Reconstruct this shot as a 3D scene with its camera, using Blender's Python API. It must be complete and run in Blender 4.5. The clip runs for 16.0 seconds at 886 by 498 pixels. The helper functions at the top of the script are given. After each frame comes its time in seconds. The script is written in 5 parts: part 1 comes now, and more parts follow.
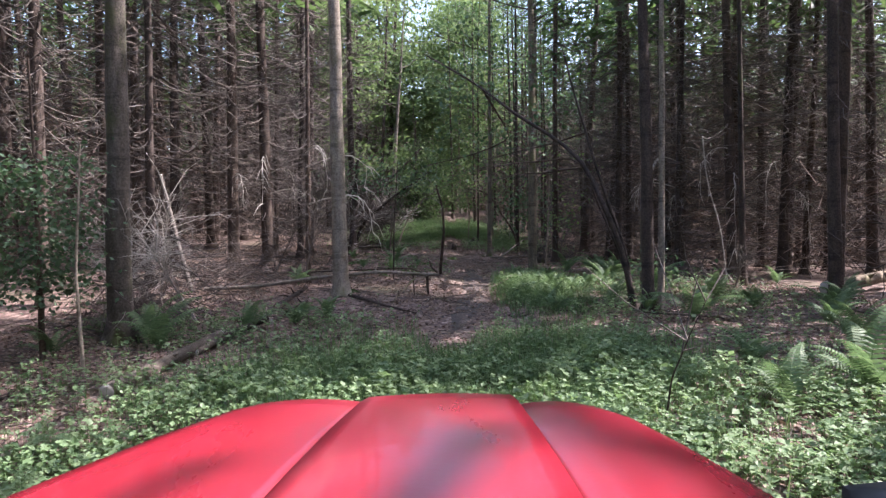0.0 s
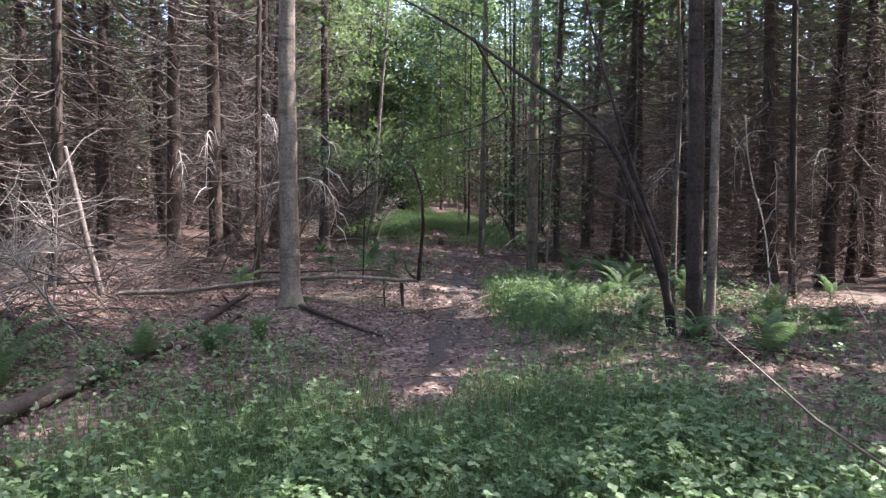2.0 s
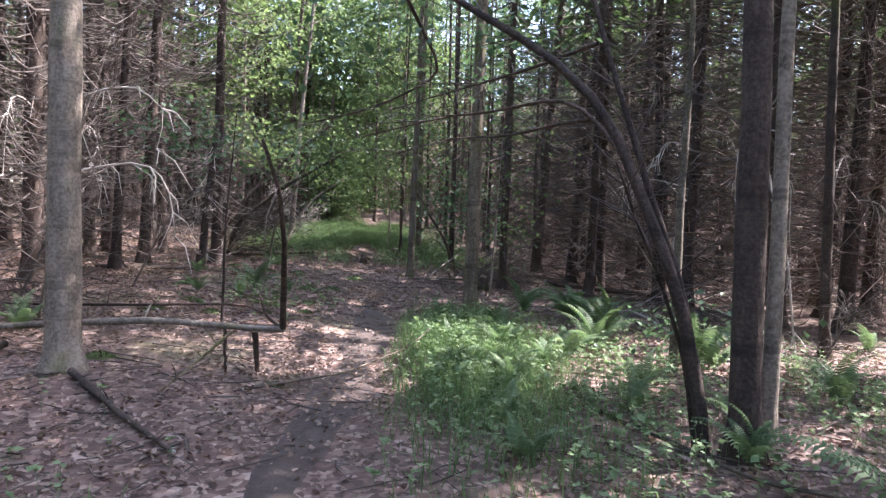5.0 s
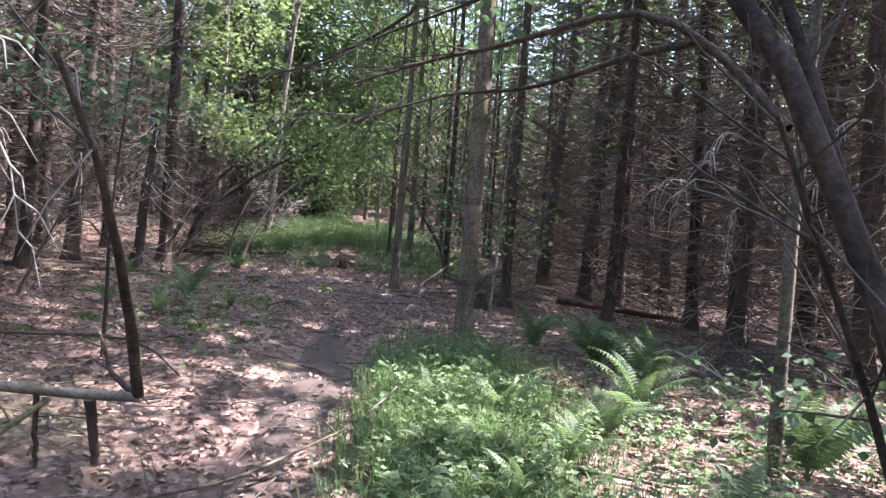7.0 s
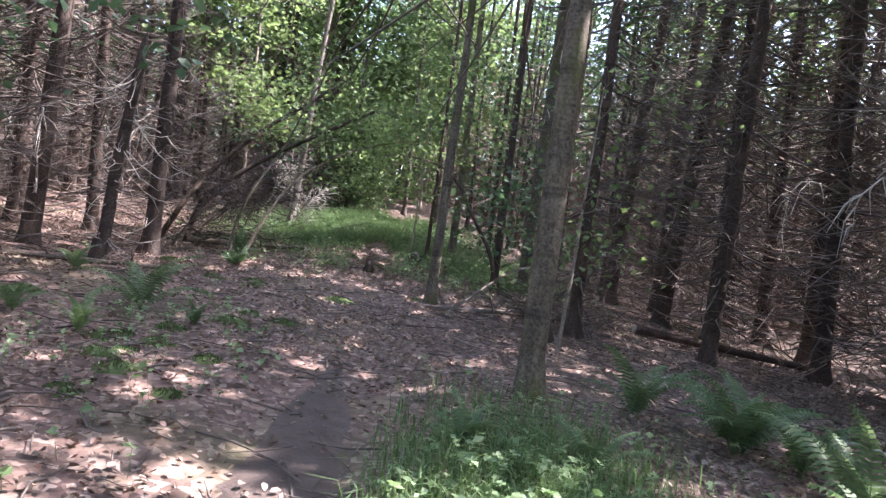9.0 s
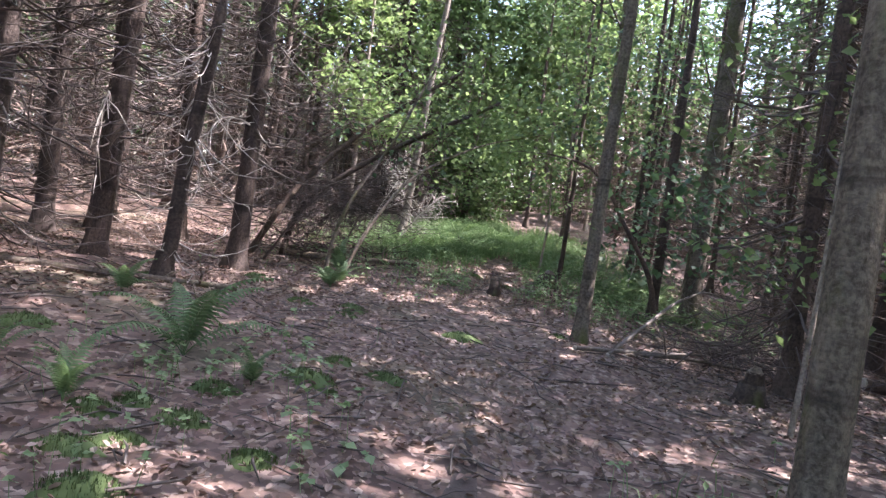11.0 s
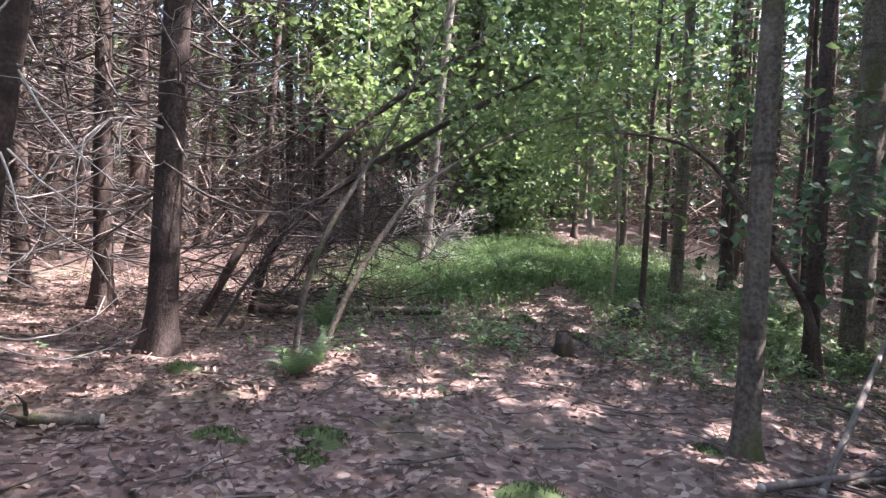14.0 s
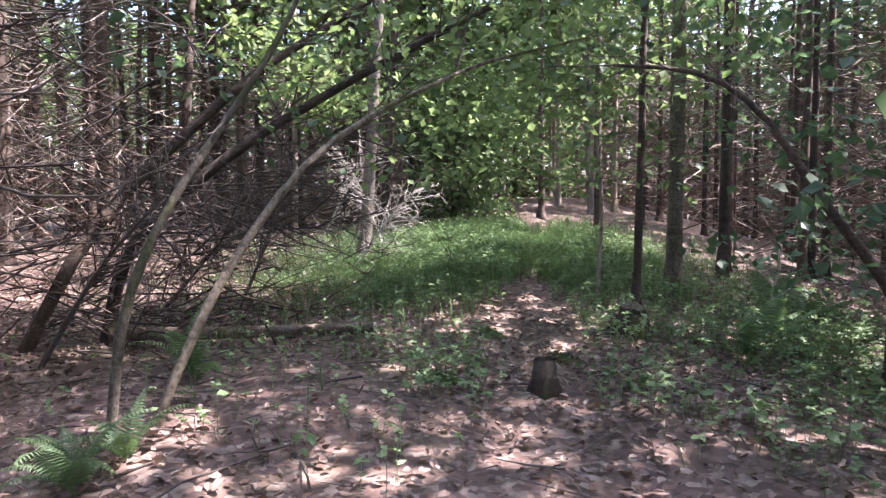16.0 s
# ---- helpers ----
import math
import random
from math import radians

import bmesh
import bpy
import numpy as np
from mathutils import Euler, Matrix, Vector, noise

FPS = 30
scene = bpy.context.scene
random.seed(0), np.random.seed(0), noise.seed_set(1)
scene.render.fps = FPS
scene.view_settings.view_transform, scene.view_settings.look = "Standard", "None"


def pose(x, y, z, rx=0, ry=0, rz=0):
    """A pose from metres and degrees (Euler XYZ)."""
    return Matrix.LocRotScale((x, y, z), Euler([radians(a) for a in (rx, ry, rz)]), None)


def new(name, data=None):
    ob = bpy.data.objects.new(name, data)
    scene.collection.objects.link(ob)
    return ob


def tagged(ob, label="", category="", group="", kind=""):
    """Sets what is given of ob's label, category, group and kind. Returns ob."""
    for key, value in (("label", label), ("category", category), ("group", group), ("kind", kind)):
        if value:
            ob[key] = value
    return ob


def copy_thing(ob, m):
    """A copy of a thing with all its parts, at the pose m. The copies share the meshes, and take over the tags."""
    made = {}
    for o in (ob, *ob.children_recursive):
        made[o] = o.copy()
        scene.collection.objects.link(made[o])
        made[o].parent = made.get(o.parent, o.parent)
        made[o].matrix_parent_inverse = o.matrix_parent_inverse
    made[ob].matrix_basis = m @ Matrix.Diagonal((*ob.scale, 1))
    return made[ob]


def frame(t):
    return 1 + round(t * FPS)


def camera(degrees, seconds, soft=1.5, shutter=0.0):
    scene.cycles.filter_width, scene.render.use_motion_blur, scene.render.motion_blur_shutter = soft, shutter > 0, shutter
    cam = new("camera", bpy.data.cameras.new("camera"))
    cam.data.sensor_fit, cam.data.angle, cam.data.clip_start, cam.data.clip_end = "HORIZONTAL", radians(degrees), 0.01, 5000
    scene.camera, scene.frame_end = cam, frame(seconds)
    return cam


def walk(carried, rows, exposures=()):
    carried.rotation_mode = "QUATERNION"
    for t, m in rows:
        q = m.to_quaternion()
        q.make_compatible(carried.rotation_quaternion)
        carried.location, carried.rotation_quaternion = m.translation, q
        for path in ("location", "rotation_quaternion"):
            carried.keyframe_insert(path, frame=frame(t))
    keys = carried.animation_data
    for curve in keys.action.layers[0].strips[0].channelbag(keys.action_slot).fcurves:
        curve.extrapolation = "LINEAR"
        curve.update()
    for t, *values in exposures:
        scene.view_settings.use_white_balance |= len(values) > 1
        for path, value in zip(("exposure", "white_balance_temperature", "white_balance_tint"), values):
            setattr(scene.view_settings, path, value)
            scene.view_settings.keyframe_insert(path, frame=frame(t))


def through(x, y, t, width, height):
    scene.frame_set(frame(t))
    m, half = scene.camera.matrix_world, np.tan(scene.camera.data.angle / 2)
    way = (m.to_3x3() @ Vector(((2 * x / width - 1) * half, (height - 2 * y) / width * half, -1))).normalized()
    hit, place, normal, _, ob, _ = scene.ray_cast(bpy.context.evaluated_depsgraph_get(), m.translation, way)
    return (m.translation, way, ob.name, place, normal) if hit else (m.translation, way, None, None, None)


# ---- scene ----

cam = camera(66.0, 16.0, soft=1.4)
PATH = [
    (0.0, pose(0.001, 0.000, 1.398, 87.58, 1.02, 0.10)),
    (0.5, pose(0.028, 0.693, 1.401, 87.20, 0.88, 0.22)),
    (1.0, pose(0.066, 1.406, 1.402, 87.02, 1.12, 0.23)),
    (1.5, pose(0.103, 2.122, 1.404, 87.15, 0.82, -0.05)),
    (2.0, pose(0.159, 2.804, 1.405, 86.81, -0.03, -0.65)),
    (2.5, pose(0.242, 3.469, 1.404, 87.27, -0.55, -1.41)),
    (3.0, pose(0.351, 4.106, 1.391, 87.74, 0.01, -2.67)),
    (3.5, pose(0.448, 4.747, 1.377, 87.46, -1.31, -3.41)),
    (4.0, pose(0.581, 5.363, 1.378, 87.69, -0.64, -4.52)),
    (4.2, pose(0.627, 5.602, 1.381, 87.87, -1.16, -4.68)),
    (6.3, pose(1.100, 8.043, 1.378, 88.08, -2.26, -5.05)),
    (6.5, pose(1.138, 8.327, 1.391, 87.56, -2.58, -5.00)),
    (7.0, pose(1.191, 9.044, 1.423, 88.07, -3.99, -4.85)),
    (7.5, pose(1.260, 9.803, 1.442, 87.16, -4.38, -4.57)),
    (8.0, pose(1.301, 10.538, 1.449, 87.57, -5.70, -3.73)),
    (8.2, pose(1.309, 10.823, 1.451, 87.54, -6.18, -3.34)),
    (10.3, pose(0.974, 13.374, 1.272, 87.98, -7.03, 4.35)),
    (10.5, pose(0.935, 13.610, 1.280, 87.82, -6.97, 5.58)),
    (11.0, pose(0.825, 14.173, 1.298, 87.72, -7.57, 7.95)),
    (11.5, pose(0.735, 14.724, 1.314, 88.60, -6.29, 10.16)),
    (12.0, pose(0.664, 15.300, 1.345, 88.35, -4.59, 12.03)),
    (12.5, pose(0.560, 15.859, 1.378, 88.57, -3.64, 12.73)),
    (13.0, pose(0.452, 16.374, 1.404, 88.63, -3.52, 12.85)),
    (13.5, pose(0.394, 16.916, 1.412, 88.82, -1.84, 11.84)),
    (14.0, pose(0.349, 17.469, 1.434, 88.67, -2.36, 10.55)),
    (14.5, pose(0.333, 18.041, 1.438, 88.62, -1.03, 9.74)),
    (15.0, pose(0.305, 18.595, 1.439, 88.54, -0.96, 8.81)),
    (15.5, pose(0.266, 19.103, 1.437, 88.68, -0.64, 8.05)),
    (16.0, pose(0.246, 19.628, 1.436, 87.49, -0.08, 7.41)),
]
EXPOSURE = [(0.0, 1.85, 6150, 23), (2.0, 2.2, 6150, 23), (4.0, 2.45, 6150, 23), (7.5, 2.75, 6150, 24), (10.5, 2.85, 6150, 24), (13.0, 2.85, 6150, 25), (16.0, 2.9, 6150, 26)]
walk(cam, PATH, EXPOSURE)

# ---- light ----
SUN = Vector((0.80, 0.14, 1.13)).normalized()
world = bpy.data.worlds.new("sky")
scene.world = world
world.use_nodes = True
wn = world.node_tree.nodes
sky = wn.new("ShaderNodeTexSky")
sky.sky_type = "NISHITA"
sky.sun_disc = False
sky.sun_elevation = math.asin(SUN.z)
sky.sun_rotation = math.atan2(SUN.x, SUN.y)
sky.air_density = 1.2
sky.dust_density = 2.5
wn["Background"].inputs["Strength"].default_value = 0.15
world.node_tree.links.new(sky.outputs[0], wn["Background"].inputs["Color"])
sun_data = bpy.data.lights.new("sun", "SUN")
sun_data.energy = 4.8
sun_data.angle = radians(0.55)
sun_data.color = (1.0, 0.95, 0.87)
sun = new("sun", sun_data)
sun.rotation_euler = SUN.to_track_quat("Z", "Y").to_euler()



# ---- the lie of the land ----
def slope01(v):
    v = np.clip(v, 0, 1)
    return v * v * (3 - 2 * v)


def side(v):
    return 1 / (1 + np.exp(-np.clip(v, -30, 30)))


def lift(x, y):
    """Height of the forest floor: it falls to one side of the trail, rises on the other, and climbs past the clearing."""
    x, y = np.asarray(x, float), np.asarray(y, float)
    xc = 9.5 * np.tanh(x / 9.5)
    yc = np.clip(y, 2.0, 34.0)
    cross = np.where(x < 0, np.clip(y, 2.0, 24.0), yc)
    base = GA + GB * xc + GC * yc + GD * xc * cross
    east = 0.30 * slope01((y - 19) / 10) * side((x + 0.6) / 0.8) * side((5.2 - x) / 0.7)
    west = -0.30 * slope01((y - 18) / 6) * side((-2.0 - x) / 0.7)
    climb = np.clip(1.5 * np.log1p(np.exp(np.clip((y - 29) / 1.5, -30, 30))), 0, 11)
    return base + east + west + 0.125 * climb * side((x + 4.5) / 1.5) * (1 - 0.45 * side((x - 7) / 1.2))


GA, GB, GC, GD = -0.430, 0.0686, 0.0315, -0.00671


def trail(y):
    """The x of the trail's middle line."""
    return np.interp(y, [-10, 0, 5, 9, 12, 15, 17, 20, 23, 27, 34, 60], [0, 0, 0.05, 0.05, 0.45, 0.68, 0.66, 0.5, 0.35, 0.2, 0.3, -2.0])


def bumps(x, y):
    x, y = np.asarray(x, float), np.asarray(y, float)
    b = 0.030 * np.sin(1.7 * x + 0.6 * y) * np.sin(1.3 * y - 0.4 * x) + 0.018 * np.sin(4.1 * x + 1.1) * np.sin(3.7 * y + 0.3)
    b += 0.010 * np.sin(9.3 * x - 2.0 * y) * np.sin(8.1 * y + 1.7 * x)
    d = np.abs(x - trail(y))
    return b - 0.035 * np.exp(-((d - 0.25) / 0.22) ** 2)


def ground_z(x, y):
    return lift(x, y) + bumps(x, y)


# ---- mesh tools ----
class Quads:
    """Collects four-sided faces and makes one mesh of them."""

    def __init__(self):
        self.v, self.f, self.n, self.uv = [], [], 0, []

    def add(self, verts, faces):
        verts, faces = np.asarray(verts, float).reshape(-1, 3), np.asarray(faces, int).reshape(-1, 4)
        self.v.append(verts)
        self.f.append(faces + self.n)
        self.n += len(verts)

    def tubes(self, pts, rad, sides=5):
        """pts: m x n x 3, rad: m x n."""
        pts, rad = np.asarray(pts, float), np.asarray(rad, float)
        m, n = rad.shape
        tan = np.gradient(pts, axis=1)
        tan /= np.linalg.norm(tan, axis=2, keepdims=True) + 1e-9
        ref = np.where(np.abs(tan[:, :1, 2:]) > 0.8, [[[1.0, 0, 0]]], [[[0, 0, 1.0]]])
        a = np.cross(tan, np.broadcast_to(ref, tan.shape))
        a /= np.linalg.norm(a, axis=2, keepdims=True) + 1e-9
        b = np.cross(tan, a)
        ang = np.arange(sides) * 2 * np.pi / sides
        ring = a[:, :, None] * np.cos(ang)[:, None] + b[:, :, None] * np.sin(ang)[:, None]
        verts = pts[:, :, None] + ring * rad[:, :, None, None]
        i, j, k = np.meshgrid(np.arange(m), np.arange(n - 1), np.arange(sides), indexing="ij")
        k2 = (k + 1) % sides
        base = i * n * sides
        faces = np.stack([base + j * sides + k, base + j * sides + k2, base + (j + 1) * sides + k2, base + (j + 1) * sides + k], -1)
        self.add(verts, faces)

    def scatter(self, tv, tf, mats, offs):
        """The small shape tv, tf at every turn-and-size matrix and place."""
        tv, tf = np.asarray(tv, float), np.asarray(tf, int)
        verts = np.einsum("mij,nj->mni", mats, tv) + np.asarray(offs)[:, None]
        faces = tf[None] + (np.arange(len(mats)) * len(tv))[:, None, None]
        self.add(verts, faces)

    def mesh(self, name, smooth=True):
        v, f = np.concatenate(self.v), np.concatenate(self.f)
        me = bpy.data.meshes.new(name)
        me.vertices.add(len(v))
        me.vertices.foreach_set("co", v.astype(np.float32).ravel())
        me.loops.add(f.size)
        me.loops.foreach_set("vertex_index", f.astype(np.int32).ravel())
        me.polygons.add(len(f))
        me.polygons.foreach_set("loop_start", (np.arange(len(f)) * 4).astype(np.int32))
        me.polygons.foreach_set("use_smooth", np.full(len(f), smooth))
        me.update(calc_edges=True)
        me.validate()
        return me


def turns(yaw, pitch=0.0, roll=0.0, size=1.0):
    """m turn matrices: roll about y, then pitch about x, then yaw about z, times size."""
    yaw = np.atleast_1d(np.asarray(yaw, float))
    pitch, roll, size = (np.broadcast_to(np.asarray(v, float), yaw.shape) for v in (pitch, roll, size))
    cz, sz, cx, sx, cy, sy = np.cos(yaw), np.sin(yaw), np.cos(pitch), np.sin(pitch), np.cos(roll), np.sin(roll)
    o, z = np.ones_like(yaw), np.zeros_like(yaw)
    rz = np.stack([cz, -sz, z, sz, cz, z, z, z, o], -1).reshape(-1, 3, 3)
    rx = np.stack([o, z, z, z, cx, -sx, z, sx, cx], -1).reshape(-1, 3, 3)
    ry = np.stack([cy, z, sy, z, o, z, -sy, z, cy], -1).reshape(-1, 3, 3)
    return rz @ rx @ ry * size[:, None, None]


def part(name, quads, material, parent, label="", smooth=True):
    ob = new(name, quads.mesh(name, smooth))
    ob.data.materials.append(material)
    ob.parent = parent
    if label:
        ob["label"] = label
    return ob


def thing(name, m, label, category, group="", kind=""):
    ob = new(name)
    ob.empty_display_size = 0.2
    ob.matrix_world = m
    return tagged(ob, label, category, group, kind)


def single(name, quads, material, label, category, group="", kind="", smooth=True):
    ob = new(name, quads.mesh(name, smooth))
    ob.data.materials.append(material)
    return tagged(ob, label, category, group, kind)


# ---- materials ----
def blank(name):
    mat = bpy.data.materials.new(name)
    mat.use_nodes = True
    return mat, mat.node_tree.nodes, mat.node_tree.links, mat.node_tree.nodes["Principled BSDF"]


def ramp(nodes, links, source, stops):
    r = nodes.new("ShaderNodeValToRGB")
    r.color_ramp.elements[0].position, r.color_ramp.elements[0].color = stops[0][0], (*stops[0][1], 1)
    r.color_ramp.elements[1].position, r.color_ramp.elements[1].color = stops[-1][0], (*stops[-1][1], 1)
    for p, c in stops[1:-1]:
        e = r.color_ramp.elements.new(p)
        e.color = (*c, 1)
    links.new(source, r.inputs[0])
    return r.outputs[0]


def noise_of(nodes, links, scale, detail=6, stretch=None, rough=0.6):
    c = nodes.new("ShaderNodeTexCoord")
    source = c.outputs["Object"]
    if stretch:
        mp = nodes.new("ShaderNodeMapping")
        mp.inputs["Scale"].default_value = stretch
        links.new(source, mp.inputs[0])
        source = mp.outputs[0]
    n = nodes.new("ShaderNodeTexNoise")
    n.inputs["Scale"].default_value, n.inputs["Detail"].default_value, n.inputs["Roughness"].default_value = scale, detail, rough
    links.new(source, n.inputs["Vector"])
    return n.outputs["Fac"]


def mixed(nodes, links, fac, a, b, blend="MIX"):
    m = nodes.new("ShaderNodeMix")
    m.data_type, m.blend_type = "RGBA", blend
    for socket, value in ((m.inputs[0], fac), (m.inputs[6], a), (m.inputs[7], b)):
        if isinstance(value, (int, float)):
            socket.default_value = value
        elif isinstance(value, tuple):
            socket.default_value = (*value, 1)
        else:
            links.new(value, socket)
    return m.outputs[2]


def bump_on(nodes, links, bsdf, height, strength, distance):
    b = nodes.new("ShaderNodeBump")
    b.inputs["Strength"].default_value, b.inputs["Distance"].default_value = strength, distance
    links.new(height, b.inputs["Height"])
    links.new(b.outputs[0], bsdf.inputs["Normal"])


def bark(name, dark, mid, pale, moss=0.0, patch=0.5, deep=0.02):
    """Flaking bark: long plates, pale patches of lichen and, where there is any, moss."""
    mat, n, l, p = blank(name)
    plates = noise_of(n, l, 9.0, 8, (1.0, 1.0, 0.22), 0.7)
    spots = noise_of(n, l, 2.3, 5, (1.0, 1.0, 0.6))
    fine = noise_of(n, l, 38.0, 5)
    col = ramp(n, l, plates, [(0.32, dark), (0.5, mid), (0.72, pale)])
    col = mixed(n, l, ramp(n, l, spots, [(patch, (0, 0, 0)), (patch + 0.14, (1, 1, 1))]), col, pale)
    col = mixed(n, l, 0.42, col, ramp(n, l, fine, [(0.36, dark), (0.64, pale)]), "MIX")
    bands = noise_of(n, l, 1.5, 4, (0.5, 0.5, 3.2))
    col = mixed(n, l, ramp(n, l, bands, [(0.53, (0, 0, 0)), (0.62, (0.72, 0.72, 0.72))]), col, dark)
    if moss:
        green = noise_of(n, l, 1.6, 6, (1.0, 1.0, 0.5))
        col = mixed(n, l, ramp(n, l, green, [(0.60 - moss, (0, 0, 0)), (0.74 - moss, (1, 1, 1))]), col, (0.085, 0.10, 0.025))
    info = n.new("ShaderNodeObjectInfo")
    tone = ramp(n, l, info.outputs["Random"], [(0.0, (0.75, 0.75, 0.78)), (1.0, (1.2, 1.15, 1.1))])
    l.new(mixed(n, l, 1.0, col, tone, "MULTIPLY"), p.inputs["Base Color"])
    p.inputs["Roughness"].default_value = 0.9
    bump_on(n, l, p, mixed(n, l, 0.35, plates, fine), 1.0, deep * 1.3)
    return mat


def twig(name, a, b):
    mat, n, l, p = blank(name)
    geo = n.new("ShaderNodeNewGeometry")
    col = ramp(n, l, geo.outputs["Random Per Island"], [(0.0, a), (0.75, tuple(x * 0.6 + y * 0.4 for x, y in zip(a, b))), (1.0, b)])
    l.new(mixed(n, l, 0.4, col, ramp(n, l, noise_of(n, l, 30, 4), [(0.3, a), (0.7, b)])), p.inputs["Base Color"])
    p.inputs["Roughness"].default_value = 0.85
    return mat


def leafy(name, a, b, c, through=0.45, rough=0.5, gloss=0.4):
    """Thin leaves: colour changes from leaf to leaf, and light comes through them."""
    mat, n, l, p = blank(name)
    geo = n.new("ShaderNodeNewGeometry")
    col = ramp(n, l, geo.outputs["Random Per Island"], [(0.0, a), (0.5, b), (1.0, c)])
    col = mixed(n, l, 0.35, col, ramp(n, l, noise_of(n, l, 1.2, 4), [(0.35, a), (0.65, c)]))
    l.new(col, p.inputs["Base Color"])
    p.inputs["Roughness"].default_value = rough
    p.inputs["Specular IOR Level"].default_value = gloss
    tr = n.new("ShaderNodeBsdfTranslucent")
    l.new(mixed(n, l, 1.0, col, (1.15, 1.2, 0.92), "MULTIPLY"), tr.inputs["Color"])
    mx = n.new("ShaderNodeMixShader")
    mx.inputs[0].default_value = through
    l.new(p.outputs[0], mx.inputs[1])
    l.new(tr.outputs[0], mx.inputs[2])
    l.new(mx.outputs[0], n["Material Output"].inputs["Surface"])
    return mat


BARK_DARK = bark("spruce_bark", (0.024, 0.016, 0.013), (0.062, 0.043, 0.035), (0.16, 0.118, 0.096), 0.0, 0.6)
BARK_BROWN = bark("maple_bark", (0.04, 0.031, 0.025), (0.10, 0.079, 0.063), (0.255, 0.215, 0.172), 0.07, 0.57, 0.018)
BARK_BLACK = bark("old_spruce_bark", (0.02, 0.013, 0.0105), (0.047, 0.033, 0.026), (0.122, 0.091, 0.07), 0.05, 0.64)
BARK_GREY = bark("beech_bark", (0.075, 0.061, 0.050), (0.235, 0.198, 0.162), (0.44, 0.385, 0.32), 0.04, 0.55, 0.012)
BARK_MOSS = bark("mossy_bark", (0.034, 0.027, 0.021), (0.115, 0.094, 0.072), (0.31, 0.27, 0.21), 0.10, 0.55, 0.018)
WOOD_DEAD = twig("dead_twigs", (0.038, 0.028, 0.025), (0.20, 0.165, 0.148))
WOOD_DARK = twig("spruce_twigs", (0.045, 0.035, 0.031), (0.21, 0.175, 0.158))
WOOD_MID = twig("grey_twigs", (0.06, 0.047, 0.041), (0.28, 0.24, 0.21))
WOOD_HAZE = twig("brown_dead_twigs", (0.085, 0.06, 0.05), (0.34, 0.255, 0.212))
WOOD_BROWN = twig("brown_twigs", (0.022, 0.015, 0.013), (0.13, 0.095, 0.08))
WOOD_PALE = twig("bleached_twigs", (0.33, 0.295, 0.26), (0.60, 0.555, 0.50))
LOG_BARK = bark("log_bark", (0.05, 0.038, 0.028), (0.13, 0.10, 0.075), (0.30, 0.25, 0.19), 0.06, 0.55)
NEEDLE = leafy("spruce_needles", (0.04, 0.075, 0.03), (0.075, 0.125, 0.05), (0.13, 0.19, 0.08), 0.45)
LEAF = leafy("maple_leaves", (0.125, 0.185, 0.082), (0.165, 0.232, 0.108), (0.225, 0.29, 0.15), 0.5, 0.6, 0.2)
# darker copy of the leaf green; on maples and saplings it paints in shade
LEAF_DARK = leafy("dark_leaves", (0.05, 0.095, 0.052), (0.08, 0.14, 0.078), (0.125, 0.19, 0.115), 0.42, 0.5)
HERB = leafy("herb_leaves", (0.105, 0.18, 0.08), (0.175, 0.26, 0.125), (0.29, 0.38, 0.215), 0.42, 0.5)
GRASS = leafy("grass_blades", (0.085, 0.155, 0.065), (0.135, 0.215, 0.09), (0.20, 0.285, 0.13), 0.42, 0.5)
FERN = leafy("fern_fronds", (0.08, 0.14, 0.068), (0.12, 0.19, 0.092), (0.175, 0.245, 0.13), 0.42, 0.55)
MOSS = leafy("moss", (0.04, 0.066, 0.02), (0.07, 0.105, 0.034), (0.11, 0.15, 0.055), 0.15, 0.85)
LITTER = leafy("fallen_leaves", (0.075, 0.042, 0.034), (0.185, 0.113, 0.093), (0.41, 0.315, 0.265), 0.15, 0.6)


def soil():
    mat, n, l, p = blank("forest_floor")
    big = noise_of(n, l, 0.5, 6)
    mid = noise_of(n, l, 5.0, 8, None, 0.7)
    vor = n.new("ShaderNodeTexVoronoi")
    vor.inputs["Scale"].default_value = 24.0
    c = n.new("ShaderNodeTexCoord")
    warp = n.new("ShaderNodeTexNoise")
    warp.inputs["Scale"].default_value = 7.0
    l.new(c.outputs["Object"], warp.inputs["Vector"])
    add = mixed(n, l, 0.12, c.outputs["Object"], warp.outputs["Color"])
    l.new(add, vor.inputs["Vector"])
    sep = n.new("ShaderNodeSeparateColor")
    l.new(vor.outputs["Color"], sep.inputs[0])
    leaves = ramp(n, l, sep.outputs[0], [(0.0, (0.055, 0.031, 0.026)), (0.4, (0.145, 0.085, 0.069)), (0.75, (0.235, 0.150, 0.124)), (1.0, (0.44, 0.34, 0.285))])
    earth = ramp(n, l, mid, [(0.3, (0.034, 0.023, 0.019)), (0.7, (0.115, 0.080, 0.064))])
    col = mixed(n, l, ramp(n, l, mid, [(0.40, (0.9, 0.9, 0.9)), (0.66, (0.25, 0.25, 0.25))]), earth, leaves)
    col = mixed(n, l, ramp(n, l, big, [(0.52, (0, 0, 0)), (0.68, (0.5, 0.5, 0.5))]), col, (0.07, 0.085, 0.03))
    l.new(col, p.inputs["Base Color"])
    p.inputs["Roughness"].default_value = 0.85
    bump_on(n, l, p, sep.outputs[1], 0.7, 0.02)
    return mat


